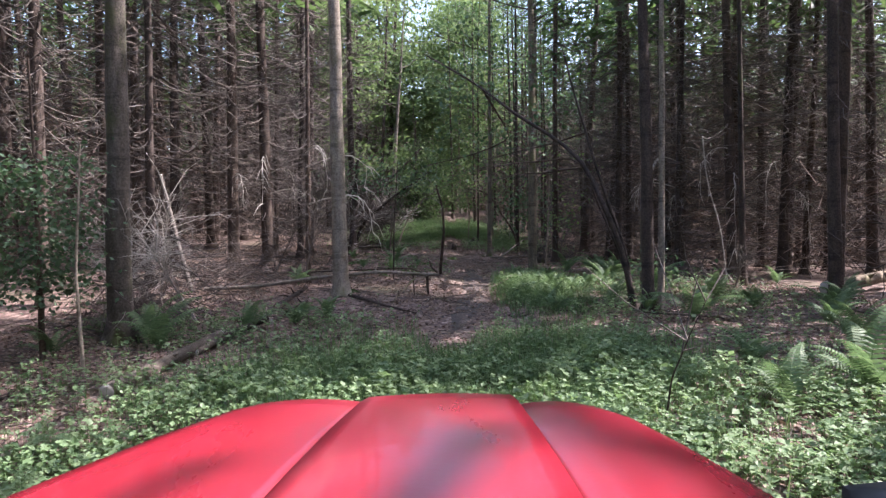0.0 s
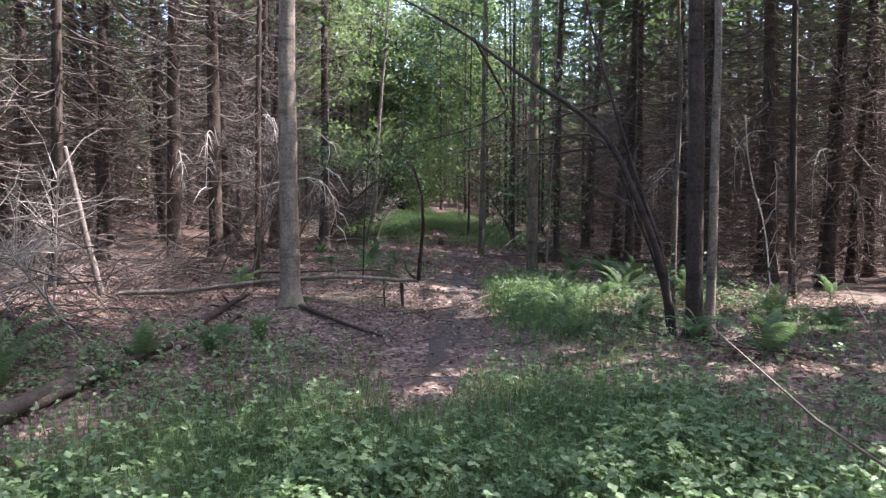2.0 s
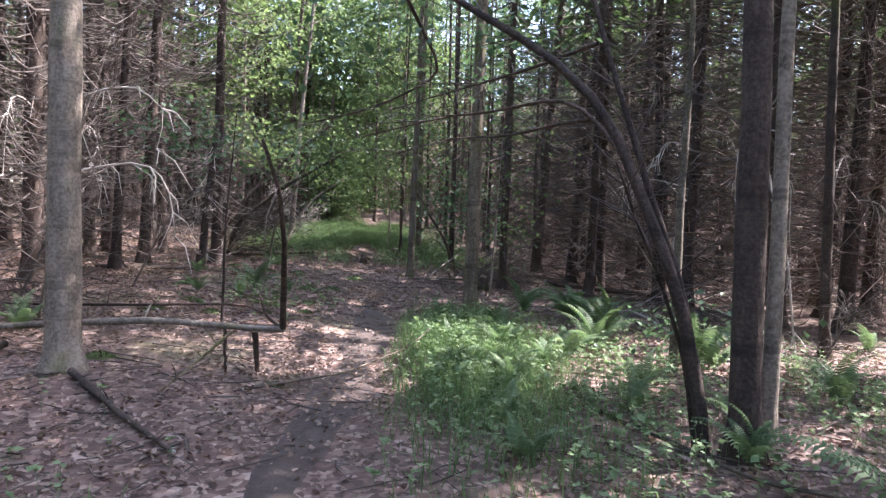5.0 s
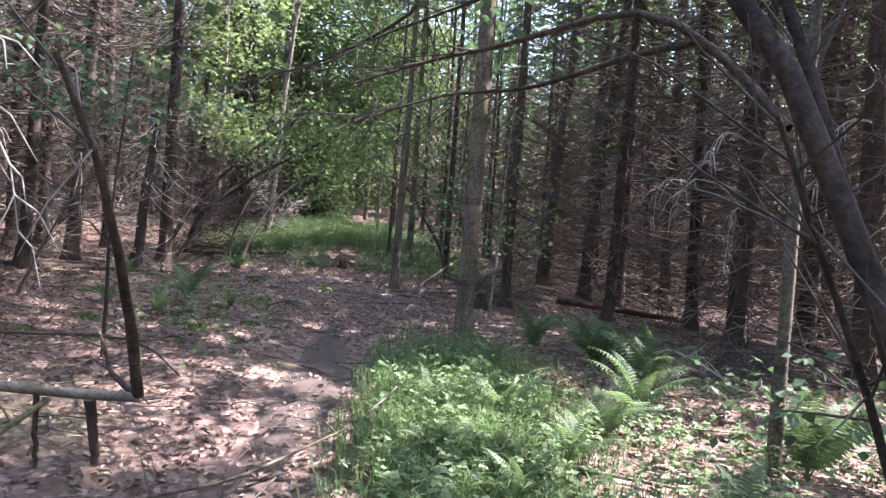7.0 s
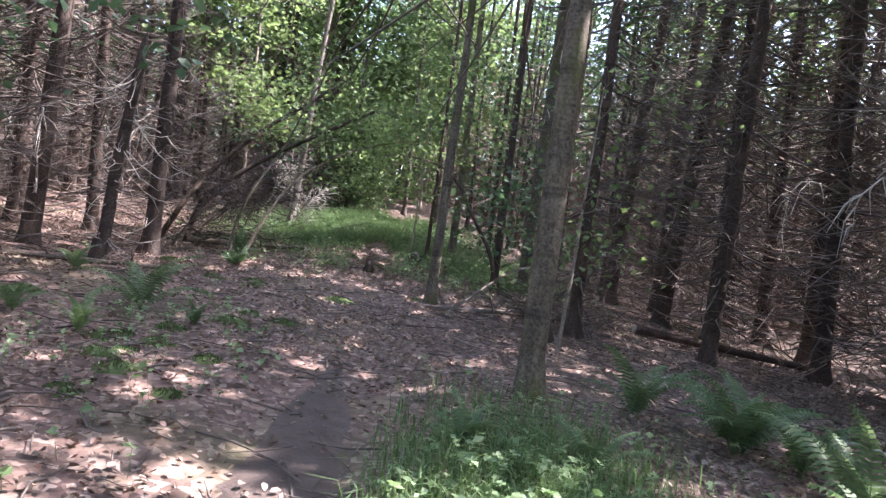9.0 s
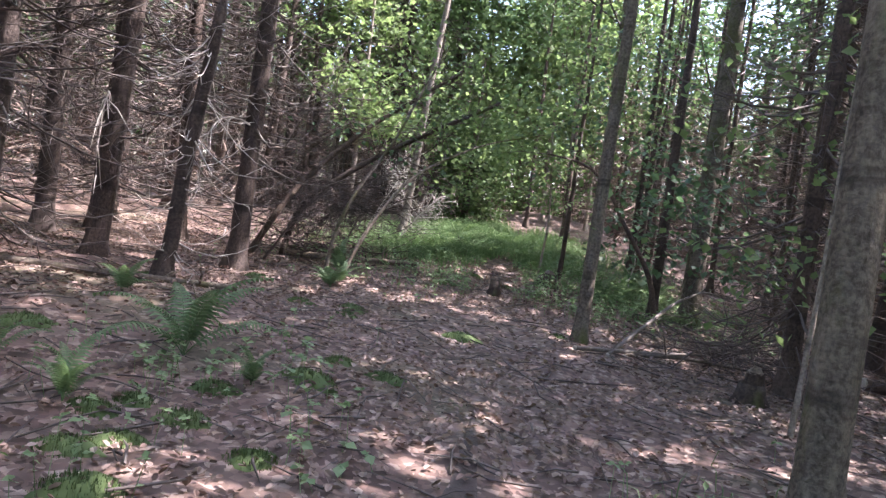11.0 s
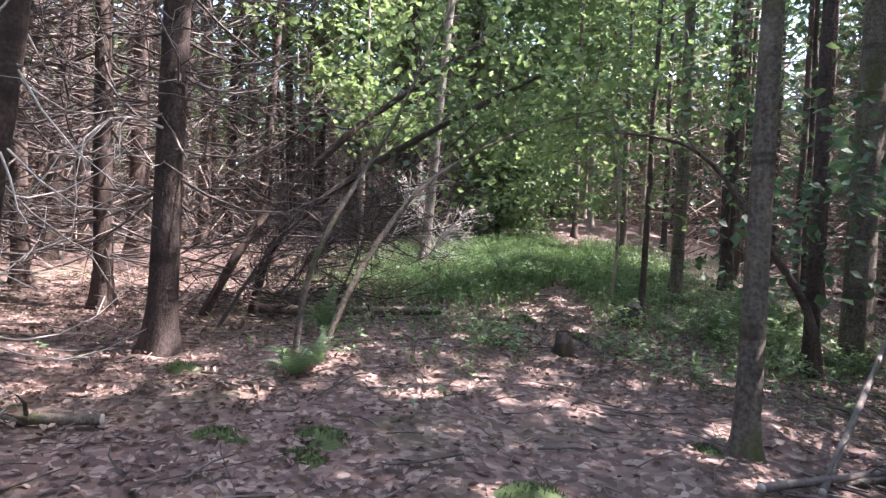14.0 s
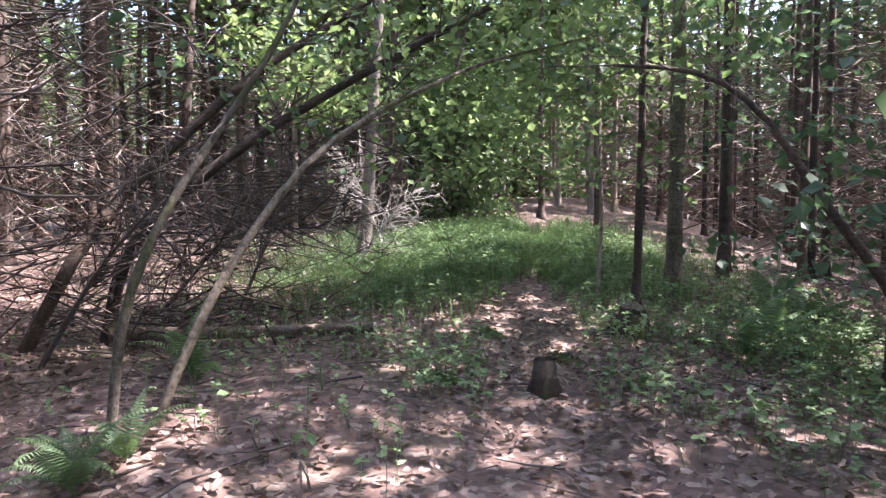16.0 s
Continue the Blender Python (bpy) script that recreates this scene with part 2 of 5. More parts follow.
def mud():
    mat, n, l, p = blank("trail_mud")
    mid = noise_of(n, l, 6.0, 8, None, 0.7)
    fine = noise_of(n, l, 40.0, 5)
    l.new(mixed(n, l, 0.4, ramp(n, l, mid, [(0.3, (0.042, 0.029, 0.025)), (0.7, (0.13, 0.09, 0.076))]),
                ramp(n, l, fine, [(0.3, (0.018, 0.012, 0.011)), (0.7, (0.09, 0.066, 0.056))])), p.inputs["Base Color"])
    p.inputs["Roughness"].default_value = 0.7
    bump_on(n, l, p, mid, 0.8, 0.04)
    return mat


SOIL, MUD = soil(), mud()

# ---- ground ----
def spread(lo, hi, step, far, count):
    """Even steps in the middle, growing ones out to the far distance."""
    mid = np.arange(lo, hi + 1e-6, step)
    out = np.geomspace(1, far, count)
    return np.concatenate([lo - out[::-1], mid, hi + out])


def sheet(xs, ys, height):
    gx, gy = np.meshgrid(xs, ys)
    v = np.stack([gx, gy, height(gx, gy)], -1).reshape(-1, 3)
    i, j = np.meshgrid(np.arange(len(ys) - 1), np.arange(len(xs) - 1), indexing="ij")
    a = i * len(xs) + j
    q = Quads()
    q.add(v, np.stack([a, a + 1, a + len(xs) + 1, a + len(xs)], -1))
    return q


ground = single("ground", sheet(spread(-9, 9, 0.12, 900, 40), spread(-3, 36, 0.14, 900, 40), ground_z), SOIL,
                "brown forest floor covered with fallen leaves and needles", "ground", kind="structure")


def trail_strip():
    ys = np.arange(9.0, 18.6, 0.12)
    us = np.linspace(-1, 1, 11)
    w = 0.40 + 0.10 * np.sin(ys * 1.3) + 0.06 * np.sin(ys * 3.1 + 1)
    w *= np.clip(np.minimum(ys - 9.0, 18.5 - ys) / 3.0, 0.02, 1)
    gx = trail(ys)[:, None] + us[None] * w[:, None]
    gy = np.broadcast_to(ys[:, None], gx.shape)
    edge = 0.006 - 0.022 * np.abs(us[None]) ** 3
    v = np.stack([gx, gy, ground_z(gx, gy) + edge], -1).reshape(-1, 3)
    i, j = np.meshgrid(np.arange(len(ys) - 1), np.arange(10), indexing="ij")
    a = i * 11 + j
    q = Quads()
    q.add(v, np.stack([a, a + 1, a + 12, a + 11], -1))
    return q


single("trail", trail_strip(), MUD, "dark muddy trail worn into the leaf litter", "trail", kind="structure")

# ---- trees ----
def stem(q, pts, rad, sides=10, wobble=0.03, rings=14, seed=0):
    """A tapered, slightly crooked stem through the given points; rad: first and last radius."""
    r = np.random.default_rng(seed)
    pts = np.asarray(pts, float)
    d = np.concatenate([[0], np.cumsum(np.linalg.norm(np.diff(pts, axis=0), axis=1))])
    s = np.linspace(0, d[-1], rings)
    if len(pts) > 2:
        k = np.linspace(0, d[-1], rings * 4)
        line = np.stack([np.interp(k, d, pts[:, i]) for i in range(3)], 1)
        pad = np.concatenate([np.repeat(line[:1], 8, 0), line, np.repeat(line[-1:], 8, 0)])
        soft = np.stack([np.convolve(pad[:, i], np.ones(9) / 9, "same")[8:-8] for i in range(3)], 1)
        soft[0], soft[-1] = line[0], line[-1]
        line = np.stack([np.interp(s, k, soft[:, i]) for i in range(3)], 1)
    else:
        line = np.stack([np.interp(s, d, pts[:, i]) for i in range(3)], 1)
    off = r.normal(0, wobble, (rings, 3)) * np.linspace(0, 1, rings)[:, None] ** 0.5
    off[:, 2] = 0
    off = np.cumsum(off, 0) * 0.35
    off[0] = 0
    rr = np.interp(s, [0, d[-1]], rad) * (1 + r.normal(0, 0.03, rings))
    q.tubes((line + off)[None], rr[None], sides)
    return line + off


def flare(q, r0, sides=10, seed=0, h=0.45):
    """The widened foot of a trunk, with root ridges."""
    rg = np.random.default_rng(seed)
    ang = np.arange(sides * 2) * np.pi / sides
    ridge = 1 + 0.22 * np.sin(ang * rg.integers(3, 5) + rg.uniform(0, 6))
    zs = np.array([-0.25, 0.0, 0.08, 0.2, h])
    ws = np.array([1.75, 1.55, 1.30, 1.12, 0.98])
    v = []
    for z, w in zip(zs, ws):
        k = 1 + (ridge - 1) * max(0, 1 - z / h)
        v.append(np.stack([np.cos(ang) * r0 * w * k, np.sin(ang) * r0 * w * k, np.full(len(ang), z)], 1))
    n = len(ang)
    f = [[j * n + i, j * n + (i + 1) % n, (j + 1) * n + (i + 1) % n, (j + 1) * n + i] for j in range(4) for i in range(n)]
    q.add(np.concatenate(v), f)


def boughs(q, line_x, line_y, z, az, length, rise, r0, rg, n=5, sides=3, sag=0.25):
    """Many boughs at once: from the stem outward, sagging and turning up at the tip."""
    m = len(z)
    t = np.linspace(0, 1, n)
    out = length[:, None] * t
    bend = az[:, None] + rg.normal(0, 0.15, (m, 1)) * t + rg.normal(0, 0.05, (m, n)) * t
    up = rise[:, None] * out - sag * length[:, None] * np.sin(t * np.pi) * 0.5 + 0.15 * length[:, None] * t ** 3 + rg.normal(0, 0.02, (m, n)) * out
    pts = np.stack([line_x[:, None] + np.cos(bend) * out, line_y[:, None] + np.sin(bend) * out, z[:, None] + up], -1)
    rad = r0[:, None] * (1 - 0.82 * t)
    q.tubes(pts, rad, sides)
    return pts


def twigs_on(q, pts, per, rg, size=0.35, r=0.003, sides=3, fork=0.9):
    """Thin side twigs along the boughs."""
    m, n, _ = pts.shape
    for _ in range(per):
        at = rg.uniform(0.25, 1.0, m) * (n - 1.001)
        i = at.astype(int)
        w = (at - i)[:, None]
        k = np.arange(m)
        base = pts[k, i] * (1 - w) + pts[k, i + 1] * w
        along = pts[k, i + 1] - pts[k, i]
        along /= np.linalg.norm(along, axis=1, keepdims=True) + 1e-9
        way = along + rg.normal(0, fork, (m, 3)) * [1, 1, 0.6] - [0, 0, 0.12]
        way /= np.linalg.norm(way, axis=1, keepdims=True)
        ln = size * rg.uniform(0.4, 1.3, m)[:, None]
        mid = base + way * ln * 0.55 + rg.normal(0, 0.03, (m, 3))
        tip = base + way * ln + rg.normal(0, 0.06, (m, 3)) - [0, 0, 0.03]
        q.tubes(np.stack([base, mid, tip], 1), np.tile([r, r * 0.7, r * 0.2], (m, 1)), sides)


SPRAY_V = [(-0.5, 0, 0), (0.5, 0, 0), (0.32, 1, -0.06), (-0.32, 1, -0.06)]
LEAF_V = [(0, 0, 0), (0.42, 0.45, 0.06), (0, 1, -0.05), (-0.42, 0.45, 0.06)]
ONE = [(0, 1, 2, 3)]


def spruce(name, seed, height=16.0, near=True, dead_from=0.9, pale=False, r0=0.14, reach=1.0):
    """A plantation spruce: straight dark trunk, dead grey boughs below, green crown high up."""
    rg = np.random.default_rng(seed)
    tree = thing(name, Matrix.Identity(4), "tall spruce with dark flaking trunk and dead lower branches", "tree")
    q = Quads()
    lean = rg.normal(0, 0.25, 2)
    line = stem(q, [(0, 0, -0.2), (lean[0], lean[1], height)], (r0, 0.03), 10 if near else 7, 0.05, 16, seed)
    flare(q, r0, 6 if near else 4, seed, 0.4)
    part("trunk", q, BARK_DARK, tree)
    count = 140 if near else 52
    z = np.sort(rg.uniform(dead_from, 7.5, count)) if near else np.sort(rg.uniform(0.4, 9, count))
    lx, ly = np.interp(z, line[:, 2], line[:, 0]), np.interp(z, line[:, 2], line[:, 1])
    ln = (1.15 if near else 1.0) * reach * rg.uniform(0.3, 1.0, count) ** 1.3 * np.interp(z, [0, 3, 8], [1.2, 2.1, 2.7])
    q = Quads()
    pts = boughs(q, lx, ly, z, rg.uniform(0, 2 * np.pi, count), ln, rg.normal(0.0, 0.18, count), np.interp(ln, [0.3, 2], [0.007, 0.017]), rg, 6 if near else 4)
    twigs_on(q, pts, 4 if near else 1, rg, 0.6, 0.0055 if near else 0.009)
    part("dead_branchwork", q, (WOOD_MID if pale else WOOD_DARK) if near else WOOD_DEAD, tree, "thin grey dead branches")["kind"] = "stuff"
    needles = crown_of_needles(rg, height, 255 if near else 280)
    part("crown", needles, NEEDLE, tree, "green needle crown", smooth=False)
    return tree


def crown_of_needles(rg, height, count, low=0.42):
    q = Quads()
    z = height * (low + (1 - low) * rg.uniform(0, 1, count) ** 0.8)
    reach = np.interp(z / height, [low, low + 0.1, 1.0], [1.6, 2.3, 0.15])
    az = rg.uniform(0, 2 * np.pi, count)
    d = reach * rg.uniform(0.15, 1.0, count) ** 0.6
    offs = np.stack([np.cos(az) * d, np.sin(az) * d, z - 0.22 * d], 1)
    size = rg.uniform(0.5, 1.0, count)
    mats = turns(az - np.pi / 2 + rg.normal(0, 0.5, count), rg.normal(-0.25, 0.3, count), rg.normal(0, 0.5, count), 1.0)
    mats = mats * np.stack([size * 0.2, size * 0.62, size], -1)[:, None, :]
    q.scatter(SPRAY_V, ONE, mats, offs)
    return q


def leaf_cloud(q, centres, per, rg, spread_xy=0.5, spread_z=0.09, size=(0.07, 0.14), droop=-0.1):
    """Flat sprays of leaves round the given points."""
    c = np.repeat(np.asarray(centres, float), per, 0)
    m = len(c)
    offs = c + np.stack([rg.normal(0, spread_xy, m), rg.normal(0, spread_xy, m), rg.normal(0, spread_z, m)], 1)
    s = rg.uniform(*size, m)
    mats = turns(rg.uniform(0, 2 * np.pi, m), rg.normal(droop - 0.25, 0.5, m), rg.normal(0, 0.45, m), s)
    q.scatter(LEAF_V, ONE, mats, offs)


def leaf_tree(name, seed, height, r0, label, low=0.35, reach=2.6, clumps=90, per=26, leaf=LEAF, lean=(0, 0), bark_of=BARK_GREY, size=(0.07, 0.13)):
    """A broad-leaved forest tree: slim grey stem, rising limbs and loose sprays of leaves."""
    rg = np.random.default_rng(seed)
    tree = thing(name, Matrix.Identity(4), label, "tree")
    q = Quads()
    line = stem(q, [(0, 0, -0.15), (lean[0] * 0.4, lean[1] * 0.4, height * 0.45), (lean[0], lean[1], height)], (r0, r0 * 0.15), 12, 0.05, 18, seed)
    flare(q, r0 * 0.97, 7, seed, 0.35)
    part("trunk", q, bark_of, tree)
    count = max(8, clumps // 6)
    z = height * rg.uniform(low, 0.97, count)
    lx, ly = np.interp(z, line[:, 2], line[:, 0]), np.interp(z, line[:, 2], line[:, 1])
    ln = reach * rg.uniform(0.45, 1.0, count) * np.interp(z / height, [low, 1], [1.0, 0.5])
    q = Quads()
    pts = boughs(q, lx, ly, z, rg.uniform(0, 2 * np.pi, count), ln, rg.uniform(0.15, 0.6, count), np.full(count, r0 * 0.16 + 0.004), rg, 7, 5, 0.12)
    twigs_on(q, pts, 3, rg, 0.7, 0.004)
    part("branchwork", q, WOOD_DEAD, tree)["kind"] = "stuff"
    k = rg.integers(0, count, clumps)
    t = rg.uniform(0.35, 1.0, clumps) * 5.99
    i = t.astype(int)
    w = (t - i)[:, None]
    centres = pts[k, i] * (1 - w) + pts[k, np.minimum(i + 1, 6)] * w + rg.normal(0, 0.22, (clumps, 3)) * [1, 1, 0.5]
    q = Quads()
    leaf_cloud(q, centres, per, rg, size=size)
    part("crown", q, leaf, tree, "loose sprays of green leaves", smooth=False)
    return tree


def stand(x, y, turn=0.0, wide=1.0, tall=1.0, tilt=(0.0, 0.0)):
    """Where a tree stands: its place on the ground, turn, girth, height and lean in degrees."""
    z = float(ground_z(x, y))
    return pose(x, y, z, tilt[0], tilt[1], 0) @ pose(0, 0, 0, 0, 0, turn) @ Matrix.Diagonal((wide, wide, tall, 1))


def plant(kind, m):
    """One more tree of a kind, whatever girth and height the first of the kind was given."""
    s = kind.scale
    return copy_thing(kind, m @ Matrix.Diagonal((1 / s[0], 1 / s[1], 1 / s[2], 1)))


# spruces that stand along the trail: x, y, girth
WEST = [(-5.3, 17.1, .30), (-4.5, 17.4, .32), (-4.9, 19.4, .24), (-6.7, 16.9, .26), (-7.8, 17.3, .28), (-4.2, 19.8, .19), (-7.1, 12.0, .24),
        (-9.9, 15.5, .30), (-3.05, 22.75, .26), (-4.29, 21.59, .25), (-4.7, 24.2, .22), (-8.9, 26.5, .30), (-8.0, 27.2, .27), (-7.57, 28.85, .3),
        (-6.31, 24.82, .22), (-5.86, 22.7, .25), (-5.89, 23.8, .19), (-8.8, 21.5, .28), (-10.5, 23.8, .3), (-6.2, 14.3, .2), (-9.2, 18.6, .28), (-2.95, 14.7, .11)]
EAST = [(7.2, 17.0, .30), (8.5, 17.2, .28), (9.6, 18.2, .2), (11.0, 17.5, .3), (6.7, 19.2, .24), (5.4, 21.3, .22), (8.7, 20.5, .34), (9.9, 19.8, .3),
        (6.2, 18.2, .19), (6.4, 23.6, .26), (6.9, 21.1, .24), (3.45, 21.3, .19), (5.56, 27.3, .33), (8.2, 25.4, .3),
        (10.2, 31.6, .3), (7.8, 23.0, .25), (10.4, 22.4, .3), (11.6, 20.6, .3)]
PALE = [(7.2, 17.0), (8.5, 17.2), (6.2, 18.2), (-5.3, 17.1), (-4.5, 17.4), (-7.1, 12.0)]
rt = np.random.default_rng(5)
KINDS = [spruce("spruce", 21 + i, 16.0 + i, True, 0.7 + 0.25 * i, i == 2) for i in range(4)]
KINDS += [spruce("spruce", 31 + i, 15.0 + i, True, 0.5, False, 0.10, 1.25) for i in range(2)]
used = set()
for n, (x, y, d) in enumerate(WEST + EAST):
    k = 2 if (x, y) in PALE else int(rt.integers(0, 4))
    if d < 0.245 and (x, y) not in PALE:
        k = 4 + n % 2
    m = stand(x, y, rt.uniform(0, 360), d / (0.2 if k > 3 else 0.28), rt.uniform(0.9, 1.15), rt.normal(0, 1.3, 2))
    if k in used:
        tree = plant(KINDS[k], m)
    else:
        tree = KINDS[k]
        tree.matrix_world = m
        used.add(k)
    tree["group"] = "spruces along the trail"
leaner = plant(KINDS[1], stand(6.08, 25.25, 40, 1.1, 1.0, (0, 4.5)))
leaner["label"], leaner["group"] = "leaning dark spruce with bare lower branches", "spruces along the trail"

# the rest of the plantation, on both sides and behind
SLIM = [spruce("spruce", 61 + i, 15.0 + i, False) for i in range(4)]
placed = [(x, y) for x, y, _ in WEST + EAST]


def free(x, y, gap=1.5):
    if abs(x - trail(y)) < (2.6 if y < 31 else 1.2):
        return False
    if -5.2 < x < 6.6 and -4 < y < 30:
        return False
    if -12 < x < 10.5 and 3 < y < 17.0 and not (x < -7.5 or x > 8):
        return False
    if (9.0 < x < 18 and 14.0 < y < 17.0) or (-3 < x < 8.5 and 30 < y < 46) or (-7.5 < x < -2.5 and 25 < y < 36):
        return False
    return all((x - a) ** 2 + (y - b) ** 2 > gap * gap for a, b in placed)


# added spruces outside the view, there only to shade the trail and floor
UNSEEN_SHADE = [(7.7, 11.0), (6.6, 8.9), (6.2, 3.6), (7.4, 6.8), (8.8, 9.4), (5.6, 0.2), (9.4, 4.4), (7.8, 1.0), (10.6, 1.2), (12.6, 4.2), (6.6, -3.0), (9.6, -2.6), (13.2, 9.4), (-5.6, 2.6), (-7.4, 5.6), (-8.6, 8.2), (-6.4, -1.0), (-9.6, 3.4), (3.4, -4.2), (-2.6, -4.6), (12.8, -1.0), (8.9, 12.3), (10.4, 13.2), (11.9, 13.4), (10.1, 11.2), (7.4, 12.9), (6.9, 10.2)]
used = set()
for x, y in UNSEEN_SHADE:
    placed.append((x, y))
    # those on the sunward side are made taller so their shade reaches farther
    plant(SLIM[len(placed) % 4], stand(x, y, x * 90, 1.0, 1.3 if x > 5 else 1.0))['group'] = "spruces of the plantation"
tries = 0
while len(placed) < 43 + 231 and tries < 20000:
    tries += 1
    x, y = rt.uniform(-24, 26), rt.uniform(-12, 44)
    if not free(x, y, 1.7):
        continue
    placed.append((x, y))
    k = int(rt.integers(0, 4))
    m = stand(x, y, rt.uniform(0, 360), rt.uniform(0.7, 1.25), rt.uniform(0.85, 1.15), rt.normal(0, 1.5, 2))
    if k in used:
        tree = plant(SLIM[k], m)
    else:
        tree = SLIM[k]
        tree.matrix_world = m
        used.add(k)
    tree["group"] = "spruces of the plantation"

extra = 0
while extra < 38:
    tries += 1
    x, y = (rt.uniform(9.5, 16) if extra % 3 == 0 else rt.uniform(-14, -3.2)), rt.uniform(29.5, 48)
    if tries > 60000:
        break
    if abs(x - trail(y)) < 1.5 or (-7.5 < x and x < -2.5 and y < 36) or any((x - a) ** 2 + (y - b) ** 2 < 1.4 for a, b in placed):
        continue
    placed.append((x, y))
    extra += 1
    plant(SLIM[extra % 4], stand(x, y, rt.uniform(0, 360), rt.uniform(0.7, 1.2), rt.uniform(0.8, 1.1), rt.normal(0, 1.5, 2)))["group"] = "spruces of the plantation"


def far_woods():
    """The trees beyond: trunks, bare boughs and crowns, too many to count."""
    rg = np.random.default_rng(77)
    trunk, bough, crown = Quads(), Quads(), Quads()
    n = 0
    while n < 430:
        x, y = rg.uniform(-50, 52), rg.uniform(-16, 78)
        if (-24 < x < 26 and -12 < y < 44) or abs(x - trail(y)) < 1.6:
            continue
        n += 1
        h, r = rg.uniform(13, 19), rg.uniform(0.09, 0.18)
        z0 = float(lift(x, y))
        trunk.tubes([[(x, y, z0 - 0.2), (x + rg.normal(0, .1), y, z0 + h / 2), (x + rg.normal(0, .3), y, z0 + h)]], [[r, r * 0.7, 0.03]], 6)
        c = 24
        z = z0 + rg.uniform(1.2, 10, c)
        boughs(bough, np.full(c, x), np.full(c, y), z, rg.uniform(0, 6.28, c), rg.uniform(0.5, 2.0, c), rg.normal(0, 0.2, c), np.full(c, 0.022), rg, 3)
        m = 150
        a, d = rg.uniform(0, 6.28, m), rg.uniform(0.1, 2.2, m)
        s = rg.uniform(0.5, 1.4, m)
        thin = turns(a + rg.normal(0, 0.9, m), rg.normal(-0.2, 0.5, m), rg.normal(0, 1.0, m)) * np.stack([0.05 + 0 * s, s, s], -1)[:, None, :]
        bough.scatter(SPRAY_V, ONE, thin, np.stack([x + np.cos(a) * d, y + np.sin(a) * d, z0 + 9.5 * rg.uniform(0, 1, m) ** 1.8], 1))
        q = crown_of_needles(rg, h, 260, 0.34)
        crown.add(q.v[0] * [1.3, 1.3, 1] + [x, y, z0], q.f[0])
    n = 30000
    a, rad = rg.uniform(0, 2 * np.pi, n), rg.uniform(50, 66, n)
    s = rg.uniform(1.0, 2.4, n)
    offs = np.stack([np.cos(a) * rad, 30 + np.sin(a) * rad, -1.0 + 18 * rg.uniform(0, 1, n) ** 1.5], 1)
    crown.scatter(SPRAY_V, ONE, turns(rg.uniform(0, 6.28, n), rg.normal(-0.6, 0.5, n), rg.normal(0, 0.6, n)) * np.stack([s * 0.45, s, s], -1)[:, None, :], offs)
    woods = thing("far_woods", Matrix.Identity(4), "dense dark spruce wood in the distance", "woods", kind="stuff")
    part("trunks", trunk, BARK_DARK, woods)["kind"] = "stuff"
    part("branchwork", bough, WOOD_DEAD, woods)["kind"] = "stuff"
    part("crowns", crown, NEEDLE, woods, smooth=False)["kind"] = "stuff"


far_woods()


# broad-leaved trees by the trail
def grey_trunk(name, x, y, d, label, tall=13.0, bend=(0, 0), seed=1, bark_of=BARK_GREY, low=0.5, clumps=75, per=24, leaf=LEAF, wide_reach=4.0):
    t = leaf_tree(name, seed, tall, d / 2, label, low, wide_reach, clumps, per, leaf, bend, bark_of)
    t.matrix_world = stand(x, y, 0)
    return t


grey_trunk("maple_tree", -4.42, 9.2, .35, "thick grey-brown trunk with moss and lichen at its foot", 14, (0.3, 0), 3, BARK_BROWN)
grey_trunk("beech_tree", -1.94, 12.67, .30, "straight pale grey trunk beside the trail", 15, (-0.1, 0.1), 4)
grey_trunk("maple_tree", 3.2, 10.72, .21, "dark mossy trunk rising from ferns", 14, (-0.1, 0.2), 5, BARK_DARK, 0.45, 110)
grey_trunk("maple_tree", 3.43, 10.84, .115, "slim pale trunk pressed against a darker one", 12, (0.25, 0.3), 16, BARK_GREY, 0.55, 40)
grey_trunk("beech_tree", 2.25, 17.5, .24, "blotched grey trunk with moss above a grassy mound", 15, (0.15, 0.3), 6, BARK_MOSS, 0.42, 150, 26)
grey_trunk("beech_tree", 1.43, 21.77, .155, "slim pale trunk with mossy foot beside the trail", 13, (0.3, 0.4), 7, BARK_MOSS)
grey_trunk("maple_tree", 3.3, 25.2, .31, "stout grey trunk with dark stains", 15, (0.2, 0), 8, BARK_MOSS)
grey_trunk("maple_tree", 2.6, 24.35, .15, "slim dark trunk close to a stouter one", 13, (0.1, 0.2), 9, BARK_DARK)
grey_trunk("maple_tree", 1.91, 27.95, .21, "mossy trunk at the edge of the grassy clearing", 14, (0.1, 0), 10, BARK_MOSS, 0.25)
grey_trunk("maple_tree", 1.32, 26.85, .085, "thin stem at the edge of the grassy clearing", 11, (0.2, 0), 12, BARK_DARK, 0.2)

# two invented maples, placed so their crowns keep sun off the trail floor
grey_trunk("maple_tree", 6.9, 12.0, .24, "added maple with a broad leafy crown that shades the trail", 15, (-0.3, 0.2), 15, BARK_DARK, 0.48, 280, 30, LEAF, 3.2)
grey_trunk("maple_tree", 6.4, 14.6, .13, "added slim maple stem with high leaves that shade the trail", 15, (-0.3, 0.2), 19, BARK_BLACK, 0.5, 190, 28, LEAF, 3.2)
grey_trunk("maple_tree", -2.3, 29.8, .2, "slender maple with bright green leaves over the clearing", 13, (1.0, 0.3), 17, BARK_GREY, 0.42, 110, 26, LEAF, 3.6)
